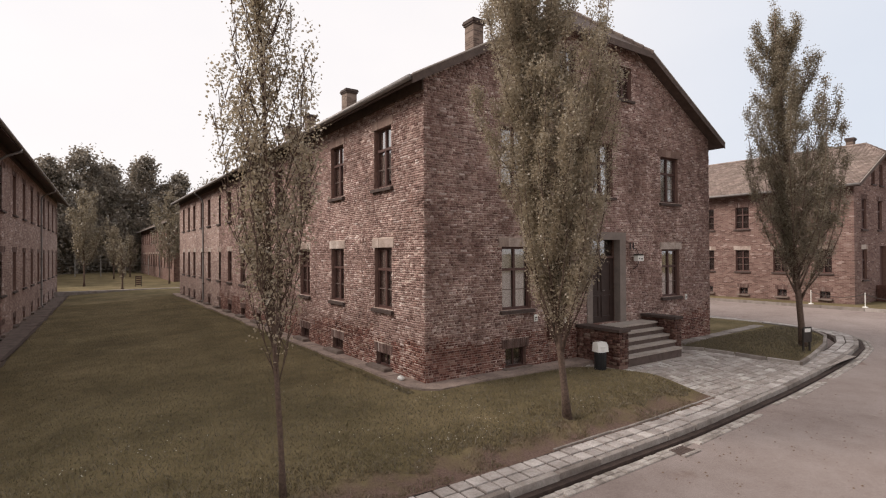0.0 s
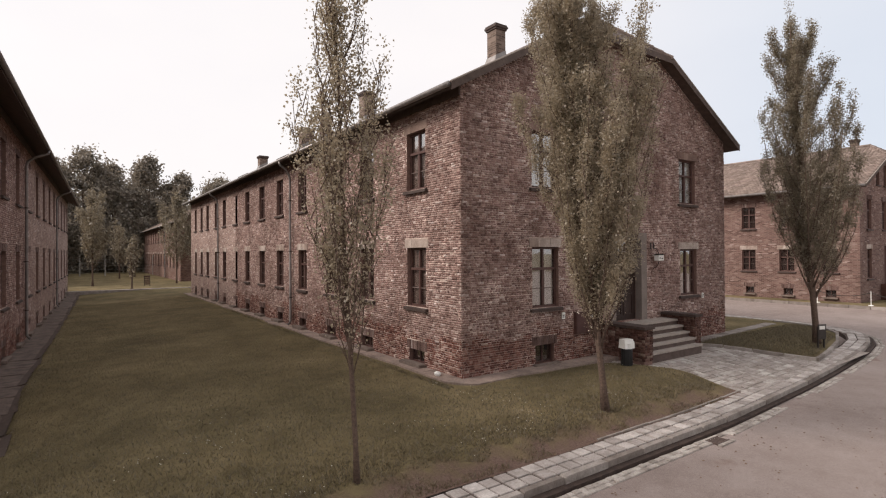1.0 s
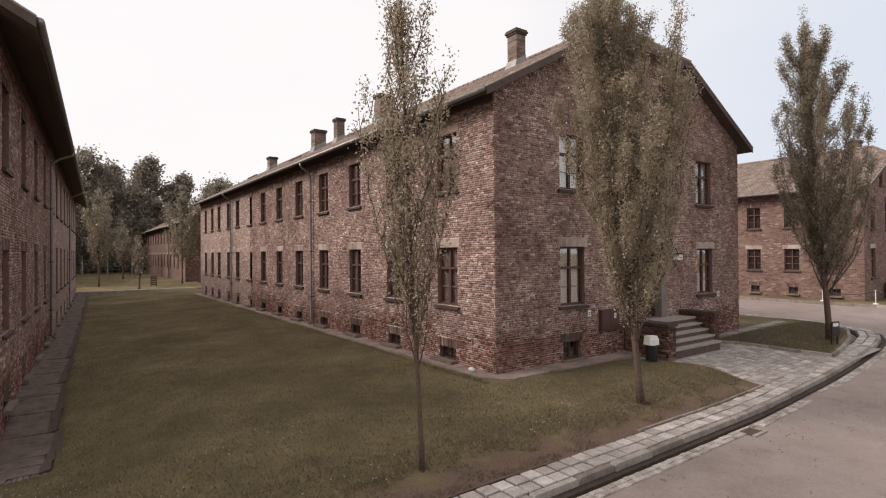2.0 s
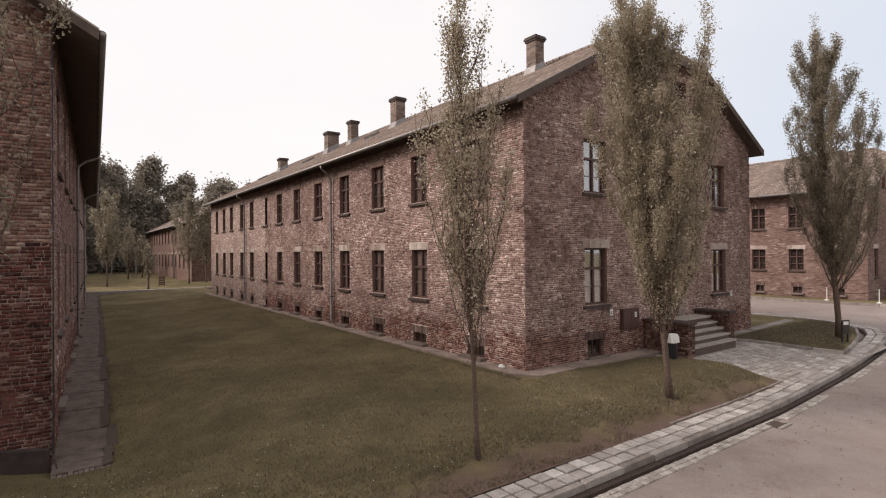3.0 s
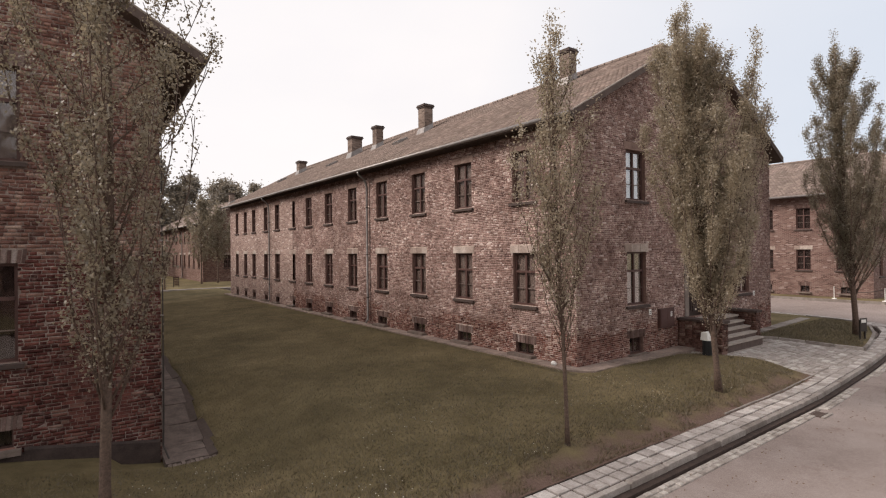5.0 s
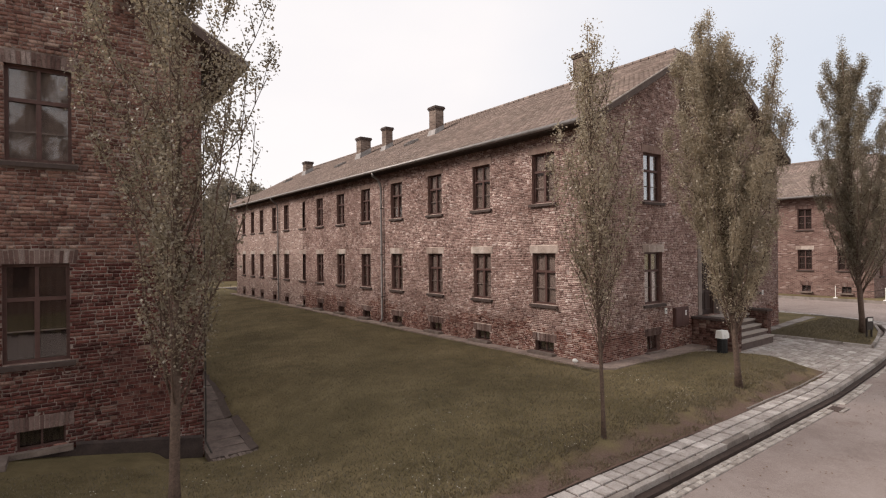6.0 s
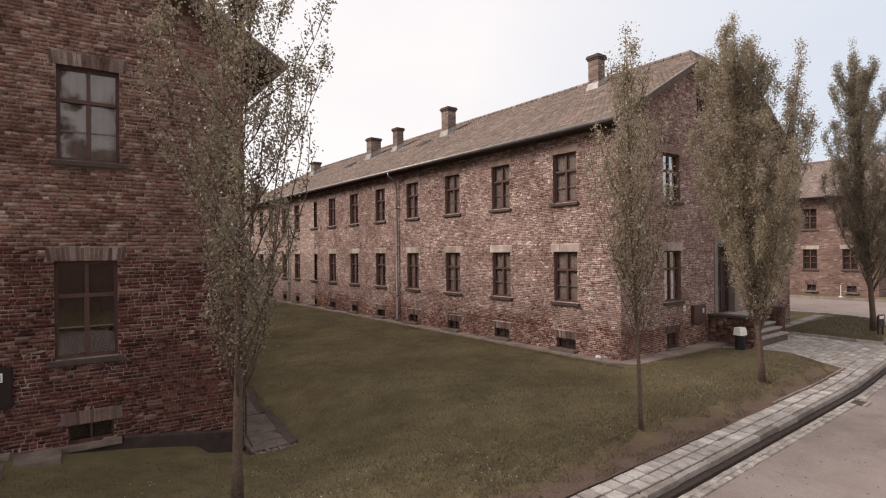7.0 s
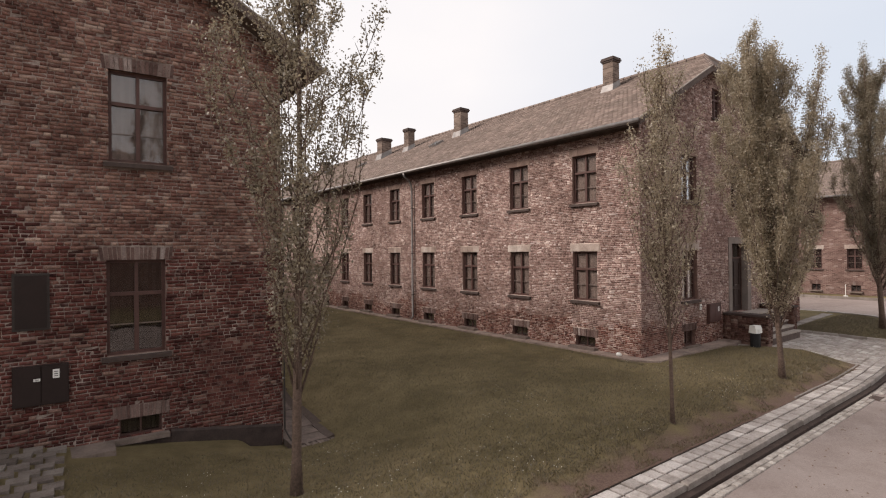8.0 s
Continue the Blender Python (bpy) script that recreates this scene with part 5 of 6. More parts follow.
def parapet(x0, x1, depth, top, seed):
    r = np.random.default_rng(seed)
    core = Acc()
    core.box(x0 + 0.012, x1 - 0.012, -depth + 0.012, -0.02, -0.2, top)
    pob = part("parapet", core, M_REVEAL, steps, "dark red brick parapet with stone coping")
    for face in range(4):
        arr = []
        for i in range(int(top / 0.077) + 1):
            z0, z1 = i * 0.077, min(top, i * 0.077 + 0.066)
            if z1 - z0 < 0.02:
                continue
            ln = (x1 - x0) if face in (0, 1) else depth
            s = -0.12 * (i % 2)
            while s < ln:
                b = s + (0.245 if r.random() < 0.6 else 0.12)
                a_, b_ = max(0, s), min(ln, b)
                s = b + 0.011
                if b_ - a_ < 0.03:
                    continue
                e = r.uniform(0.0, 0.008)
                if face == 0:
                    c = [(x0 + a_, -depth + 0.02), (x0 + b_, -depth + 0.02), (x0 + b_, -depth - e), (x0 + a_, -depth - e)]
                elif face == 1:
                    continue
                elif face == 2:
                    c = [(x0 + 0.02, -a_ - 0.01), (x0 + 0.02, -b_ - 0.01), (x0 - e, -b_ - 0.01), (x0 - e, -a_ - 0.01)]
                else:
                    c = [(x1 - 0.02, -b_ - 0.01), (x1 - 0.02, -a_ - 0.01), (x1 + e, -a_ - 0.01), (x1 + e, -b_ - 0.01)]
                (p0, p1, p2, p3) = c
                arr.append([(*p0, z0), (*p1, z0), (*p1, z1), (*p0, z1), (*p3, z0), (*p2, z0), (*p2, z1), (*p3, z1)])
        if arr:
            part("brickwork", boxes_mesh("brickwork", np.array(arr), M_PORCH), None, pob, kind="stuff")
    acc = Acc()
    acc.box(x0 - 0.05, x1 + 0.05, -depth - 0.05, -0.015, top + 0.001, top + 0.08)
    part("coping", acc, M_SILL, pob)


parapet(5.35, 5.75, 1.5, 0.9, 3)
parapet(8.52, 8.86, 1.2, 1.0, 4)
acc = Acc()
acc.box(5.75, 5.86, -1.5, -0.02, 0.89, 0.945)
part("landing_edge", acc, M_STEP, steps)

# lamp box beside the door; its writing is drawn as bars
lamp = tagged(empty("entrance_lamp", pose(4.95, 11.38, BASE)), "wall lamp with white lettered glass box on iron bracket", "lamp")
acc = Acc()
acc.tube([(8.1, -0.01, 2.55), (8.12, -0.16, 2.66), (8.14, -0.2, 2.8)], 0.014, 6)
acc.tube([(8.14, -0.2, 3.02), (8.14, -0.12, 3.2), (8.14, -0.01, 3.24)], 0.014, 6)
part("bracket", acc, M_IRON, lamp)
acc = Acc()
acc.box(7.99, 8.29, -0.28, -0.12, 2.82, 3.0)
part("glass_box", acc, M_WHITE, lamp)
acc = Acc()
acc.box(8.04, 8.09, -0.284, -0.28, 2.88, 2.93)
acc.box(8.15, 8.23, -0.284, -0.28, 2.87, 2.91)
part("lettering", acc, M_INK, lamp)
acc = Acc()
acc.box(7.97, 8.31, -0.3, -0.1, 3.0, 3.025)
acc.box(8.0, 8.28, -0.27, -0.13, 3.025, 3.05)
part("hood", acc, M_IRON, lamp)
acc = Acc()
acc.box(7.93, 7.97, -0.03, -0.012, 3.2, 3.42)
acc.box(8.1, 8.14, -0.03, -0.012, 3.2, 3.42)
part("mark_bars", acc, M_INK, lamp)

# steel boxes and notices on the walls
def steel_box(m, sx, u0, u1, z0, z1, label, papers):
    e = tagged(empty("meter_box", m), label, "meter box")
    wl_ = Wall("front", sx)
    acc = Acc()
    wl_.box(acc, u0, u1, z0, z1, 0.0, 0.1)
    part("case", acc, M_STEEL if sx < 0 else M_STEEL_RED, e)
    um = (u0 + u1) / 2
    for a0, a1 in ((u0 + 0.02, um - 0.008), (um + 0.008, u1 - 0.02)):
        acc = Acc()
        wl_.box(acc, a0, a1, z0 + 0.02, z1 - 0.02, 0.1, 0.118)
        part("door", acc, M_STEEL if sx < 0 else M_STEEL_RED, e)
    for a, z, pw, ph in papers:
        acc = Acc()
        wl_.box(acc, a, a + pw, z, z + ph, 0.118, 0.122)
        lab = part("notice", acc, M_WHITE, e)
        acc = Acc()
        for i in range(3):
            wl_.box(acc, a + pw * 0.2, a + pw * 0.8, z + ph * (0.2 + 0.25 * i), z + ph * (0.28 + 0.25 * i), 0.122, 0.1235)
        part("lettering", acc, M_INK, lab)
    return e


steel_box(pose(4.95, 11.38, BASE), 1, 4.12, 4.98, 0.72, 1.36, "brown steel meter box with two doors on the brick wall", [(4.72, 1.08, 0.1, 0.16)])
shutter = tagged(empty("wall_hatch", pose(-5.2, 14.2, 0, 0, 0, LY)), "dark steel hatch set in the brick end wall", "hatch")
acc = Acc()
Wall("front", -1).box(acc, 4.28, 4.82, 2.33, 3.36, 0.0, 0.03)
part("frame", acc, M_IRON, shutter)
acc = Acc()
Wall("front", -1).box(acc, 4.32, 4.78, 2.37, 3.32, 0.03, 0.042)
part("leaf", acc, M_STEEL, shutter)
steel_box(pose(-5.2, 14.2, 0, 0, 0, LY), -1, 4.0, 4.82, 0.98, 1.7, "dark brown steel meter box with a white notice", [(4.14, 1.45, 0.1, 0.16), (4.42, 1.42, 0.1, 0.05)])


def wall_sign(u, z, w_, h_):
    acc = Acc()
    acc.box(u, u + w_, -0.035, -0.008, z, z + h_)
    s_ = part("wall_sign", acc, M_WHITE)
    s_.matrix_world = pose(4.95, 11.38, BASE)
    tagged(s_, "small white enamel sign on the brick wall", "sign")
    acc = Acc()
    acc.box(u + 0.02, u + w_ - 0.02, -0.037, -0.035, z + h_ * 0.5, z + h_ * 0.65)
    acc.box(u + 0.02, u + w_ - 0.04, -0.037, -0.035, z + h_ * 0.25, z + h_ * 0.38)
    part("lettering", acc, M_INK, s_)


wall_sign(3.6, 1.2, 0.12, 0.19)
wall_sign(11.1, 1.4, 0.12, 0.19)

# litter bin beside the steps
bin_ = tagged(empty("litter_bin", pose(9.72, 10.05, lawn_z(9.3, 10.05) - 0.03, 0, 0, -10) @ Matrix.Diagonal((0.68, 0.68, 0.9, 1))), "black litter bin with white hood beside the steps", "litter bin")
acc = Acc()
acc.tube([(0, 0, 0), (0, 0, 0.03), (0, 0, 0.5), (0, 0, 0.55)], [0.2, 0.215, 0.23, 0.225], 20)
part("body", acc, M_BINB, bin_, smooth=False)
acc = Acc()
acc.tube([(0, 0, 0.55), (0, 0, 0.72)], [0.215, 0.215], 20)
part("liner", acc, M_WHITE, bin_)
acc = Acc()
acc.add([(-0.25, -0.2, 0.56), (0.25, -0.2, 0.56), (0.25, 0.2, 0.56), (-0.25, 0.2, 0.56), (-0.25, -0.14, 0.84), (0.2, -0.14, 0.84), (0.2, 0.14, 0.84), (-0.25, 0.14, 0.84),
         (0.25, -0.18, 0.74), (0.25, 0.18, 0.74)], [(0, 3, 2, 1), (4, 5, 6, 7), (0, 1, 8, 5, 4), (1, 2, 9, 8), (8, 9, 6, 5), (2, 3, 7, 6, 9), (3, 0, 4, 7)])
part("hood", acc, M_WHITE, bin_, "white sheet-metal hood")
acc = Acc()
for i in range(10):
    t = i * math.tau / 10
    acc.box(0.222 * math.cos(t) - 0.01, 0.222 * math.cos(t) + 0.01, 0.222 * math.sin(t) - 0.01, 0.222 * math.sin(t) + 0.01, 0.04, 0.5)
part("ribs", acc, M_BINB, bin_)

# information post on the corner lawn
post = tagged(empty("sign_post", pose(17.85, 8.22, corner_z(17.85, 8.22), 0, 0, -20)), "low dark sign post with small white plate on lawn", "sign post")
for x0 in (-0.15, 0.11):
    acc = Acc()
    acc.box(x0, x0 + 0.045, -0.025, 0.025, -0.1, 0.74)
    part("post", acc, M_IRON, post)
acc = Acc()
acc.box(-0.17, 0.17, -0.05, -0.027, 0.3, 0.8)
plate = part("board", acc, M_IRON, post)
acc = Acc()
acc.box(-0.12, 0.12, -0.055, -0.051, 0.63, 0.75)
part("white_plate", acc, M_WHITE, plate)

# chain posts by the east block
chain = tagged(empty("chain_barrier", pose(33.6, 13.9, 0.36)), "white posts joined by a slack rope before the far entrance", "barrier")
for y in (0.0, -2.6, -4.8):
    acc = Acc()
    acc.tube([(0, y, 0.0), (0, y, 0.04), (0, y, 0.05), (0, y, 0.75), (0, y, 0.8)], [0.14, 0.12, 0.022, 0.022, 0.03], 10)
    part("post", acc, M_WHITE, chain)
for y0, y1 in ((0.0, -2.6), (-2.6, -4.8)):
    acc = Acc()
    acc.tube([(0, y0 + (y1 - y0) * i / 10, 0.73 - 0.25 * (1 - (i / 5 - 1) ** 2)) for i in range(11)], 0.02, 6)
    part("rope", acc, M_IRON, chain)
e_steps = tagged(empty("entrance_steps", pose(38.9, 12.2, 0.36)), "dark brick entrance steps of the block across the road", "steps")
for i in range(5):
    acc = Acc()
    acc.box(0, 2.0, -1.4 + 0.22 * i, -0.02, 0.18 * i, 0.18 * (i + 1) - 0.003)
    part("step", acc, M_STEP, e_steps)
acc = Acc()
acc.box(-0.4, -0.005, -1.5, -0.02, 0, 1.0)
part("parapet", acc, M_PORCH, e_steps)
acc = Acc()
Wall("front", 1).box(acc, 0.3, 1.5, 0.92, 3.38, -0.3, -0.2)
part("door", acc, M_FRAME, e_steps)

# lightning conductor on the west block's corner, pale stone by the middle block's corner
cable = tagged(empty("lightning_cable", pose(-5.2, 14.2, 0.0, 0, 0, LY)), "thin dark lightning cable down the brick corner", "cable")
acc = Acc()
acc.tube([(0.03, -0.03, 7.6), (0.035, -0.035, 4.0), (0.035, -0.035, 0.35), (0.02, -0.08, -0.35), (0.12, -0.35, -0.62)], [0.012, 0.012, 0.02, 0.02, 0.02], 6)
part("wire", acc, M_IRON, cable)
for z in (0.8, 2.4, 4.0, 5.6, 7.2):
    acc = Acc()
    acc.box(-0.01, 0.05, -0.05, 0.01, z, z + 0.03)
    part("clip", acc, M_ZINC, cable)
bm = bmesh.new()
bmesh.ops.create_icosphere(bm, subdivisions=2, radius=0.09)
for v_ in bm.verts:
    v_.co *= 1 + 0.25 * noise.noise(v_.co * 9)
    v_.co.z *= 0.75
me = bpy.data.meshes.new("stone")
bm.to_mesh(me)
me.materials.append(M_WHITE)
stone = tagged(new("stone", me), "pale rounded stone at the foot of the wall", "stone")
stone.location = (4.62, 11.95, BASE + 0.07)


# ---------------------------------------------------------------- trees
def crown_profile(s, flare):
    """Relative radius at relative height s of an upright poplar crown."""
    if s < flare:
        return 0.36 + 0.64 * (s / flare) ** 0.8
    q = (s - flare) / (1 - flare)
    return max(0.02, (1 - q ** 1.7) * 0.95 + 0.05)


def poplar(label, x, y, z, H, R, z0, leaves, size, seed, material, trunk_r=0.07, limbs=26, flare=0.45, tops=1, lean=(0, 0), clump=0.16, gap=0.0, lobes=()):
    r = random.Random(seed)
    nr = np.random.default_rng(seed)
    tree = tagged(empty("poplar_tree", pose(x, y, z, 0, 0, r.uniform(0, 360))), label, "tree", "poplars on the lawns")
    tree.matrix_world = pose(x, y, z)
    acc = Acc()
    pts, rad = [], []
    n = 16
    for i in range(n + 1):
        h = (H * 0.93) * i / n - (0.1 if i == 0 else 0)
        f = i / n
        pts.append((lean[0] * f + 0.05 * math.sin(f * 7 + seed) * f, lean[1] * f + 0.05 * math.cos(f * 5 + seed) * f, h))
        rad.append(trunk_r * (1 - f) ** 0.8 + 0.008 + (trunk_r * 0.5 if i == 0 else 0))
    acc.tube(pts, rad, 9)
    for _ in range(5):                       # root flare and knots
        t = r.uniform(0, math.tau)
        acc.tube([(math.cos(t) * trunk_r * 0.5, math.sin(t) * trunk_r * 0.5, 0.16), (math.cos(t) * trunk_r * 1.9, math.sin(t) * trunk_r * 1.9, -0.05)], [trunk_r * 0.45, trunk_r * 0.2], 5)
    part("trunk", acc, M_BARK, tree, "slender brown trunk", True)
    twigs = []
    def axis(h):
        f = min(1, max(0, h / (H * 0.93)))
        return Vector((lean[0] * f + 0.05 * math.sin(f * 7 + seed) * f, lean[1] * f + 0.05 * math.cos(f * 5 + seed) * f, h))
    for i in range(limbs + len(lobes)):
        f = min(1, (i + r.random()) / limbs)
        h0 = z0 * 0.72 + (H * 0.84 - z0 * 0.72) * f ** 1.35
        az = i * 2.4 + r.uniform(-0.5, 0.5)
        ln = (H - h0) * r.uniform(0.3, 0.52) + 0.35
        reach = R * crown_profile(min(1, (h0 + ln * 0.55 - z0) / (H - z0)), flare) * r.choice((0.45, 0.7, 0.9, 1.0, 1.1))
        if i >= limbs:                       # single side branches that stand out of the crown
            az, h0, ln, reach = lobes[i - limbs]
            az, f = radians(az), 0.3
        base = axis(h0)
        out = Vector((math.cos(az), math.sin(az), 0)) * reach
        tip = base + out + Vector((0, 0, ln))
        knee = base + out * 0.62 + Vector((0, 0, ln * 0.36))       # limbs spread low and then rise steeply
        r0 = trunk_r * 0.32 * (1 - f * 0.6)
        chain_ = [base, base.lerp(knee, 0.5) + Vector((r.uniform(-.04, .04), r.uniform(-.04, .04), -0.03)), knee, knee.lerp(tip, 0.5) + out * 0.06 + Vector((r.uniform(-.06, .06), r.uniform(-.06, .06), 0)), tip]
        limb_acc = Acc()
        limb_acc.tube(chain_, [r0, r0 * 0.8, r0 * 0.6, r0 * 0.4, 0.006], 5)
        for j in range(20):
            s = 0.12 + 0.88 * (j + r.random()) / 20
            k = min(3, int(s * 4))
            p = chain_[k].lerp(chain_[k + 1], s * 4 - k)
            ta = r.uniform(0, math.tau)
            tl = r.uniform(0.22, 0.6) * (1.2 - 0.6 * s)
            q = p + Vector((math.cos(ta) * tl * 0.42, math.sin(ta) * tl * 0.42, tl * 0.9))
            if j % 2 == 0:
                limb_acc.tube([p, q], [0.009, 0.004], 4, False)
            twigs.append((p, q))
        part("limb", limb_acc, M_BARK, tree, "", True)
    top0 = axis(H * 0.7)
    for k in range(tops):
        a = r.uniform(0, math.tau)
        tip = Vector((math.cos(a) * 0.42 * k, math.sin(a) * 0.42 * k, H - 0.4 * k)) + Vector((lean[0], lean[1], 0))
        for j in range(34):
            s = (j + r.random()) / 34
            p = top0.lerp(tip, s)
            q = p + Vector((r.uniform(-.2, .2), r.uniform(-.2, .2), r.uniform(0.12, 0.32))) * (1.15 - s * 0.8)
            twigs.append((p, q))
        limb_acc = Acc()
        limb_acc.tube([top0, tip], [0.02, 0.004], 5)
        part("limb", limb_acc, M_BARK, tree, "", True)
    # leaves in small clumps on the twigs
    P = np.array([p[:] for p, q in twigs])
    Q = np.array([q[:] for p, q in twigs])
    weight = nr.uniform(0.1, 1.0, len(P)) ** (1 + gap * 2) * np.clip((Q[:, 2] - z0) / (0.22 * (H - z0)), 0.12, 1.0)
    idx = nr.choice(len(P), leaves, p=weight / weight.sum())
    s = nr.uniform(0.2, 1.05, (leaves, 1))
    c = P[idx] * (1 - s) + Q[idx] * s + nr.normal(0, clump * 0.42, (leaves, 3)) * np.array([1, 1, 1.35])
    nrm = nr.normal(0, 1, (leaves, 3)) + np.array([0, 0, 0.5])
    nrm /= np.linalg.norm(nrm, axis=1)[:, None]
    t = np.cross(nrm, nr.normal(0, 1, (leaves, 3)))
    t /= np.linalg.norm(t, axis=1)[:, None]
    b = np.cross(nrm, t)
    sz = size * nr.uniform(0.6, 1.25, (leaves, 1))
    quad = np.stack([c - t * sz * 0.55, c + b * sz * 0.42 - t * sz * 0.1 + nrm * sz * 0.1, c + t * sz * 0.6, c - b * sz * 0.42 - t * sz * 0.1 + nrm * sz * 0.1], 1)
    part("crown", quads_mesh("crown", quad, material), None, tree, "small fluttering grey-green leaves", kind="stuff")
    return tree


poplar("slim young poplar with a sparse airy crown on the lawn", 0.42, 7.9, lawn_z(0.42, 7.9), 7.7, 0.66, 2.0, 14500, 0.042, 21, M_LEAF, 0.033, 34, 0.42, 1, (-0.36, 0.0), 0.15, 0.8,
       ((123, 2.3, 3.3, 0.95), (140, 2.6, 2.6, 0.8), (100, 2.5, 2.5, 0.7), (-50, 2.4, 2.4, 0.6)))
poplar("full poplar with a dense upright crown before the entrance", 6.09, 7.95, lawn_z(6.09, 7.95), 9.25, 1.36, 1.6, 185000, 0.037, 22, M_LEAF, 0.066, 74, 0.45, 4, (-1.1, 0.15), 0.15, 0.5,
       ((-60, 2.6, 4.8, 1.0), (-35, 3.0, 4.6, 1.1), (-85, 2.8, 4.4, 1.15), (-50, 3.6, 4.6, 1.2), (-70, 4.2, 4.0, 1.2)))
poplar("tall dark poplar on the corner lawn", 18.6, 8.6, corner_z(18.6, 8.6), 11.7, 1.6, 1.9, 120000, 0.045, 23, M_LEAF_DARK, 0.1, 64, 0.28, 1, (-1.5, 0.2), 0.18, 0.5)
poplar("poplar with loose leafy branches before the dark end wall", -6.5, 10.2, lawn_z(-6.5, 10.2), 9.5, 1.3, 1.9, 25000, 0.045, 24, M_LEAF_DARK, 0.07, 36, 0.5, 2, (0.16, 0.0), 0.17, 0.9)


def far_tree(label, x, y, H, R, z0, leaves, size, seed, material):
    """A broad tree seen from far off: trunk, forking limbs, and leaf clumps of uneven outline."""
    r = random.Random(seed)
    nr = np.random.default_rng(seed)
    tree = tagged(empty("broad_tree", pose(x, y, 0.2)), label, "tree", "trees behind the blocks")
    acc = Acc()
    acc.tube([(0, 0, -0.2), (0.1, 0, z0), (r.uniform(-.5, .5), r.uniform(-.5, .5), H * 0.8)], [H * 0.018, H * 0.013, 0.05], 8)
    part("trunk", acc, M_BARK, tree, "", True)
    balls = []
    for i in range(44):
        h = z0 + (H - z0) * (i + r.random()) / 44
        f = (h - z0) / (H - z0)
        az = r.uniform(0, math.tau)
        d = R * math.sqrt(r.random()) * (math.sin(math.pi * min(1, 0.16 + f * 0.84)) ** 0.6)
        c = Vector((math.cos(az) * d, math.sin(az) * d, h))
        if i % 3 == 0:
            acc = Acc()
            acc.tube([(0, 0, max(z0 * 0.6, h - d * 1.3)), c], [0.09, 0.02], 5)
            part("limb", acc, M_BARK, tree, "", True)
        balls.append((c, R * r.uniform(0.2, 0.42) * (1.15 - 0.5 * f)))
    idx = nr.integers(0, len(balls), leaves)
    C = np.array([b[0][:] for b in balls])[idx]
    S = np.array([b[1] for b in balls])[idx][:, None]
    v = nr.normal(0, 1, (leaves, 3))
    v /= np.linalg.norm(v, axis=1)[:, None]
    c = C + nr.normal(0, 0.55, (leaves, 3)) * S * np.array([1.0, 1.0, 1.15])
    nrm = nr.normal(0, 1, (leaves, 3)) + np.array([0, 0, 0.4])
    nrm /= np.linalg.norm(nrm, axis=1)[:, None]
    t = np.cross(nrm, nr.normal(0, 1, (leaves, 3)))
    t /= np.linalg.norm(t, axis=1)[:, None]
    b = np.cross(nrm, t)
    sz = size * nr.uniform(0.5, 1.3, (leaves, 1))
    quad = np.stack([c - t * sz, c + b * sz * 0.6, c + t * sz, c - b * sz * 0.6], 1)
    part("crown", quads_mesh("crown", quad, material), None, tree, "", kind="stuff")


for i, (x, y, H, R) in enumerate(((-10.8, -22.0, 19.0, 2.0), (-6.2, -23.0, 15.0, 0.7), (-15.5, -23.0, 17.0, 3.0), (-1.0, -24.0, 15.0, 2.6), (7.0, -23.0, 16.0, 2.8))):
    far_tree("tall broad-leaved tree on the far side of the road", x, y, H, R, 2.0, 9000, 0.2, 180 + i, M_LEAF_FAR)
rt = random.Random(77)
for i, (x, y, H, R) in enumerate(((-9, 98, 18, 4.5), (-5.5, 112, 22, 5), (-1, 116, 25, 5.5), (3.5, 120, 23, 5), (8.5, 113, 24, 5.2), (14, 110, 20, 5), (19.5, 104, 18, 5), (26, 108, 19, 5),
                                   (34, 112, 19, 5.5), (-14, 108, 20, 5), (1.5, 136, 24, 6), (10, 138, 25, 6), (-6, 134, 23, 6), (24, 126, 22, 6))):
    far_tree("tall dark broad-leaved tree behind the barrack blocks", x, y, H * 0.87, R, 0.8, 15000, 0.27, 100 + i, M_LEAF_FAR)
for i, (x, y, H, R, nl) in enumerate(((-1.2, 66, 9.9, 1.9, 6500), (6.6, 66.0, 10.2, 2.1, 7000), (2.3, 84, 7.0, 1.3, 2600), (8.6, 67.0, 9.5, 1.8, 5000), (1.7, 58.6, 4.2, 0.45, 500), (4.6, 90.0, 6.0, 1.2, 1600))):
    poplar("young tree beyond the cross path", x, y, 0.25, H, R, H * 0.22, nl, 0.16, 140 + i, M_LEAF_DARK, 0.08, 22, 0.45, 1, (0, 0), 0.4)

for i in range(9):
    far_tree("dark undergrowth tree at the edge of the wood", -17 + 6.0 * i + rt.uniform(-1, 1), 124 + rt.uniform(-2, 3), 10 + rt.uniform(-1, 2), 4.6, 0.2, 9000, 0.3, 200 + i, M_LEAF_FAR)

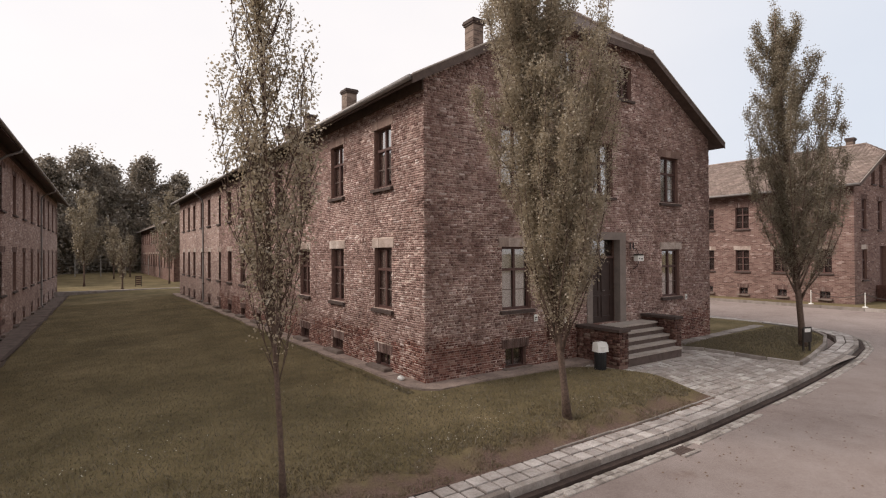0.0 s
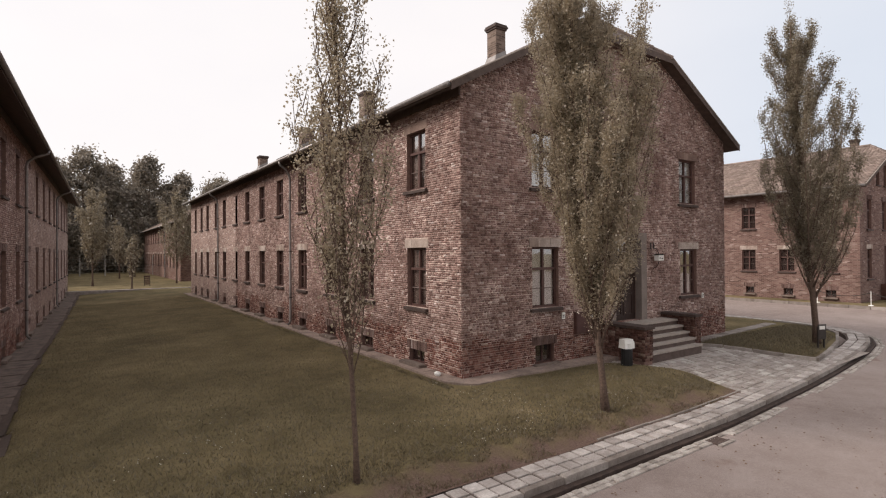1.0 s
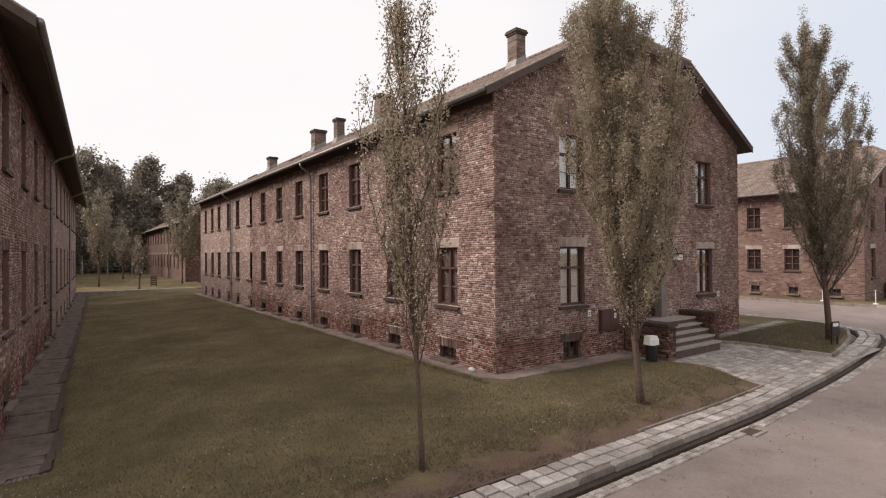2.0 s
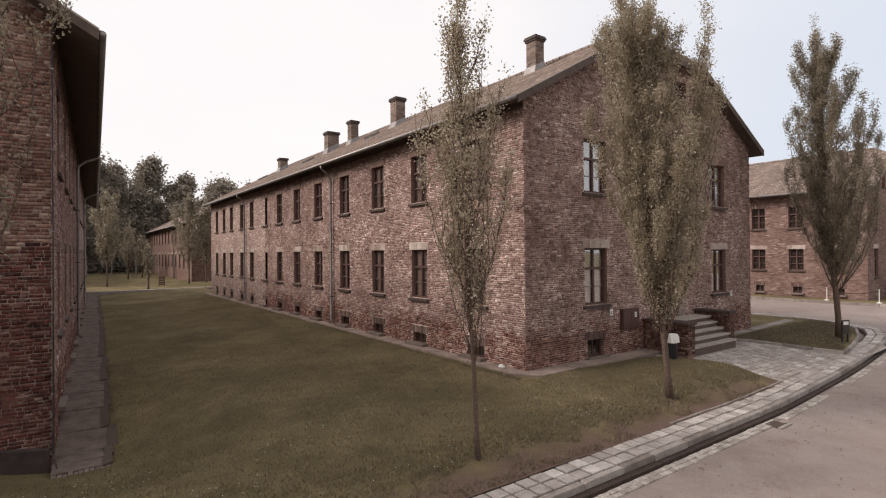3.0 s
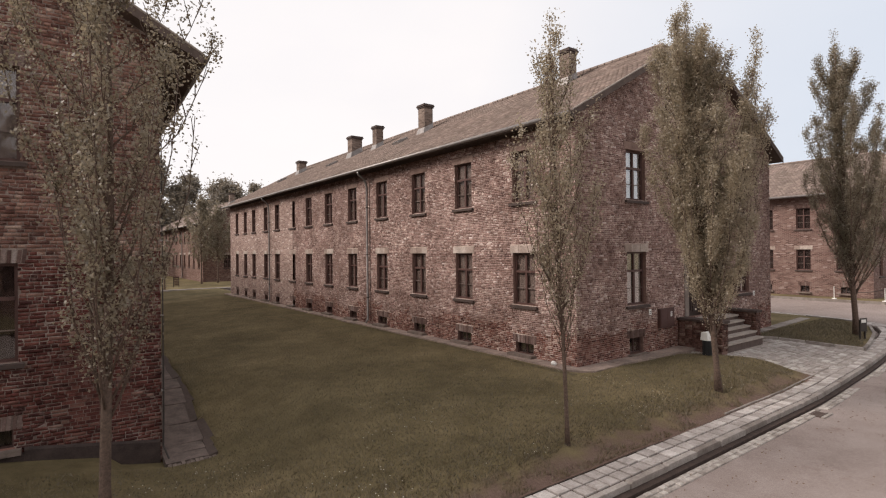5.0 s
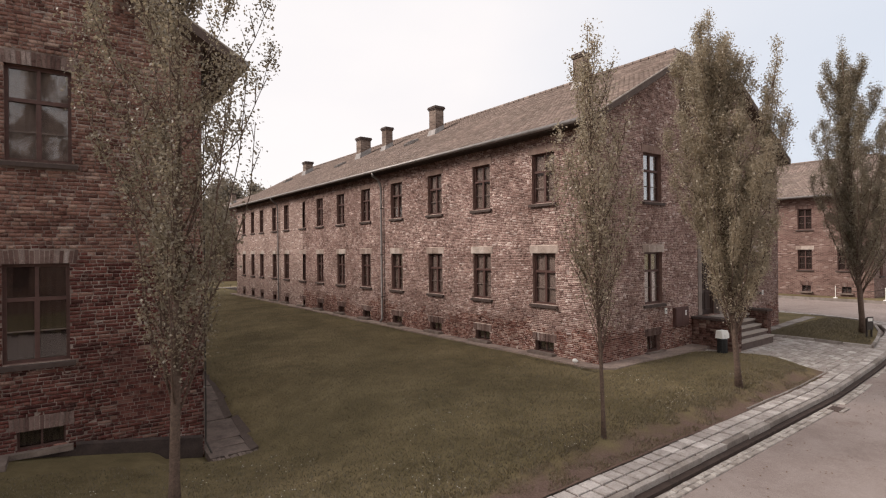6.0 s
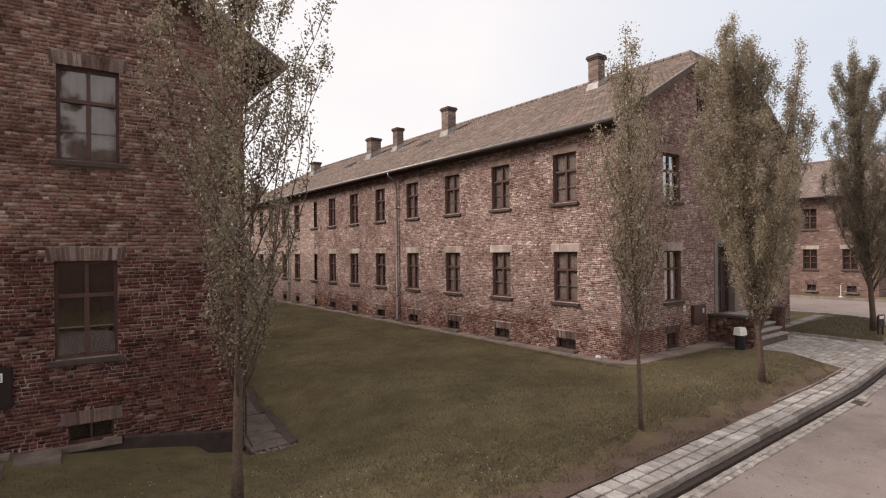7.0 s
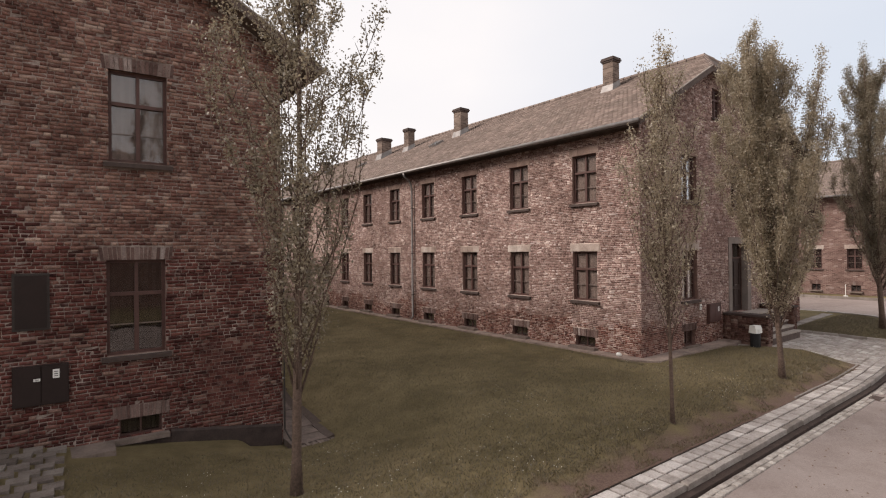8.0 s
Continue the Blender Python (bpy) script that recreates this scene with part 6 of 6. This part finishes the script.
# fence of concrete posts and wires before the far trees
fence = tagged(empty("wire_fence", pose(0, 96, 0.25)), "concrete-post wire fence before the trees", "fence")
for i in range(16):
    acc = Acc()
    acc.tube([(-18 + 3.2 * i, 0, 0), (-18 + 3.2 * i, 0, 2.6), (-18 + 3.2 * i, -0.25, 2.95), (-18 + 3.2 * i, -0.5, 3.05)], 0.09, 6)
    part("post", acc, M_CONC, fence)
for z in (0.5, 1.0, 1.5, 2.0, 2.5):
    acc = Acc()
    acc.tube([(-18, 0, z), (30, 0, z)], 0.012, 4)
    part("wire", acc, M_CONC, fence)
rack = tagged(empty("notice_stand", pose(3.3, 62.0, 0.25) @ Matrix.Diagonal((0.6, 0.6, 0.72, 1))), "dark slatted stand on the grass beyond the path", "stand")
for x in (-0.42, 0.42):
    acc = Acc()
    acc.box(x - 0.04, x + 0.04, -0.04, 0.04, 0, 1.5)
    part("post", acc, M_IRON, rack)
for i in range(5):
    acc = Acc()
    acc.box(-0.38, 0.38, -0.03, 0.03, 0.25 + 0.26 * i, 0.43 + 0.26 * i)
    part("slat", acc, M_FRAME, rack)

# ---------------------------------------------------------------- grass, clover, litter
def blades(name, count, area, height, material, label, seed, keep, fade=1.5, ground=lawn_z):
    nr = np.random.default_rng(seed)
    x = nr.uniform(area[0], area[1], count)
    y = area[2] + (area[3] - area[2]) * nr.random(count) ** fade
    ok = np.array([keep(a, b) for a, b in zip(x, y)])
    x, y = x[ok], y[ok]
    z = np.array([ground(a, b) for a, b in zip(x, y)])
    n = len(x)
    c = np.stack([x, y, z], 1)
    az = nr.uniform(0, math.tau, n)
    d = np.stack([np.cos(az), np.sin(az), np.zeros(n)], 1)
    h = height * nr.uniform(0.4, 1.2, (n, 1))
    lean = nr.normal(0, 0.5, (n, 2)) * h
    top = c + np.concatenate([lean, h], 1)
    wd = 0.006
    q = np.stack([c - d * wd, c + d * wd, top + d * wd * 0.3, top - d * wd * 0.3], 1)
    return tagged(part(name, quads_mesh(name, q, material), None), label, "grass", kind="stuff")


def on_lawn(a, b):
    if b < KERB_IN + 0.5 + 0.5 * noise.noise((a * 0.8, 2.0, 0)) ** 2 + 0.25 * noise.noise((a * 2.1, b, 5)):
        return False
    if a > lawn_edge(b) - 0.05 or (a > 4.3 and b > 10.75):
        return False
    return not (a < -4.1 and b > 13.3)


blades("lawn_grass", 230000, (-9.5, 10.4, 7.3, 44.0), 0.036, M_BLADE, "short green grass blades on the lawn", 31, on_lawn, 2.3)
blades("dry_grass", 14000, (-9.0, 10.4, 7.35, 8.7), 0.06, M_DRY, "dry yellowish grass along the trodden edge", 32,
       lambda a, b: on_lawn(a, b) and noise.noise((a * 0.7, b * 0.7, 9)) > -0.1)
blades("verge_grass", 14000, (-9.0, 9.6, 7.28, 8.2), 0.05, M_DRY, "thin dry tufts on the bare earth beside the kerb", 33,
       lambda a, b: KERB_IN + 0.04 < b < KERB_IN + 0.8 and a < lawn_edge(b) - 0.1 and noise.noise((a * 1.3, b * 2.0, 14)) > -0.02)
blades("edge_grass", 5000, (4.18, 4.56, 10.9, 34.0), 0.045, M_BLADE, "ragged grass growing over the apron's edge", 34,
       lambda a, b: a < 4.4 + 0.1 * noise.noise((b * 0.9, 3.0, 7)) + 0.05 * noise.noise((b * 4.0, 3.0, 7)))

blades("corner_grass", 26000, (14.3, 22.9, 7.7, 11.3), 0.06, M_BLADE, "thin grass on the corner lawn", 35,
       lambda a, b: b > 10.72 - (a - 14.45) * 2.04 + 0.1 and b > 7.75 + 0.21 * (a - 15.95) + max(0.0, a - 20.5) * 0.6 and a < 22.4 and b < 10.95, 1.0, corner_z)

nr = np.random.default_rng(41)
pts = []
while len(pts) < 300:
    a, b = nr.uniform(-8, 10), 7.5 + 5.5 * nr.random() ** 1.2
    if noise.noise((a * 0.55, b * 0.8, 21)) > 0.16 and on_lawn(a, b):
        pts.append((a, b, lawn_z(a, b) + nr.uniform(0.03, 0.06)))
c = np.array(pts)
h = 0.0065
q = np.stack([c + np.array(o) * h for o in ((-1, -1, 0), (1, -1, 0.3), (1, 1, 0.9), (-1, 1, 0.6))], 1)
tagged(part("clover_flowers", quads_mesh("clover_flowers", q, M_CLOVER), None), "small white clover flowers in the lawn", "flowers", kind="stuff")
pts = []
while len(pts) < 900:
    a, b = nr.uniform(-6, 14), nr.uniform(1.0, 7.7)
    if 6.4 < b < 7.2:
        continue
    if b < 6.4 and nr.random() < 0.6 and noise.noise((a * 0.4, b * 0.4, 2)) < 0.1:
        continue
    pts.append((a, b, (lawn_z(a, b) if b > 7.2 else ROAD_Z + 0.02 * noise.noise((a * 0.15, b * 0.15, 3)) + road_rise(a)) + 0.012))
c = np.array(pts)
s_ = nr.uniform(0.008, 0.022, (len(c), 1, 1))
q = c[:, None, :] + np.array(((-1, -0.6, 0), (0.8, -0.8, 0.2), (1, 0.7, 0.4), (-0.7, 0.8, 0.1)))[None] * s_
tagged(part("leaf_litter", quads_mesh("leaf_litter", q, M_LITTER), None), "scattered dry leaves and grit on road and verge", "litter", kind="stuff")
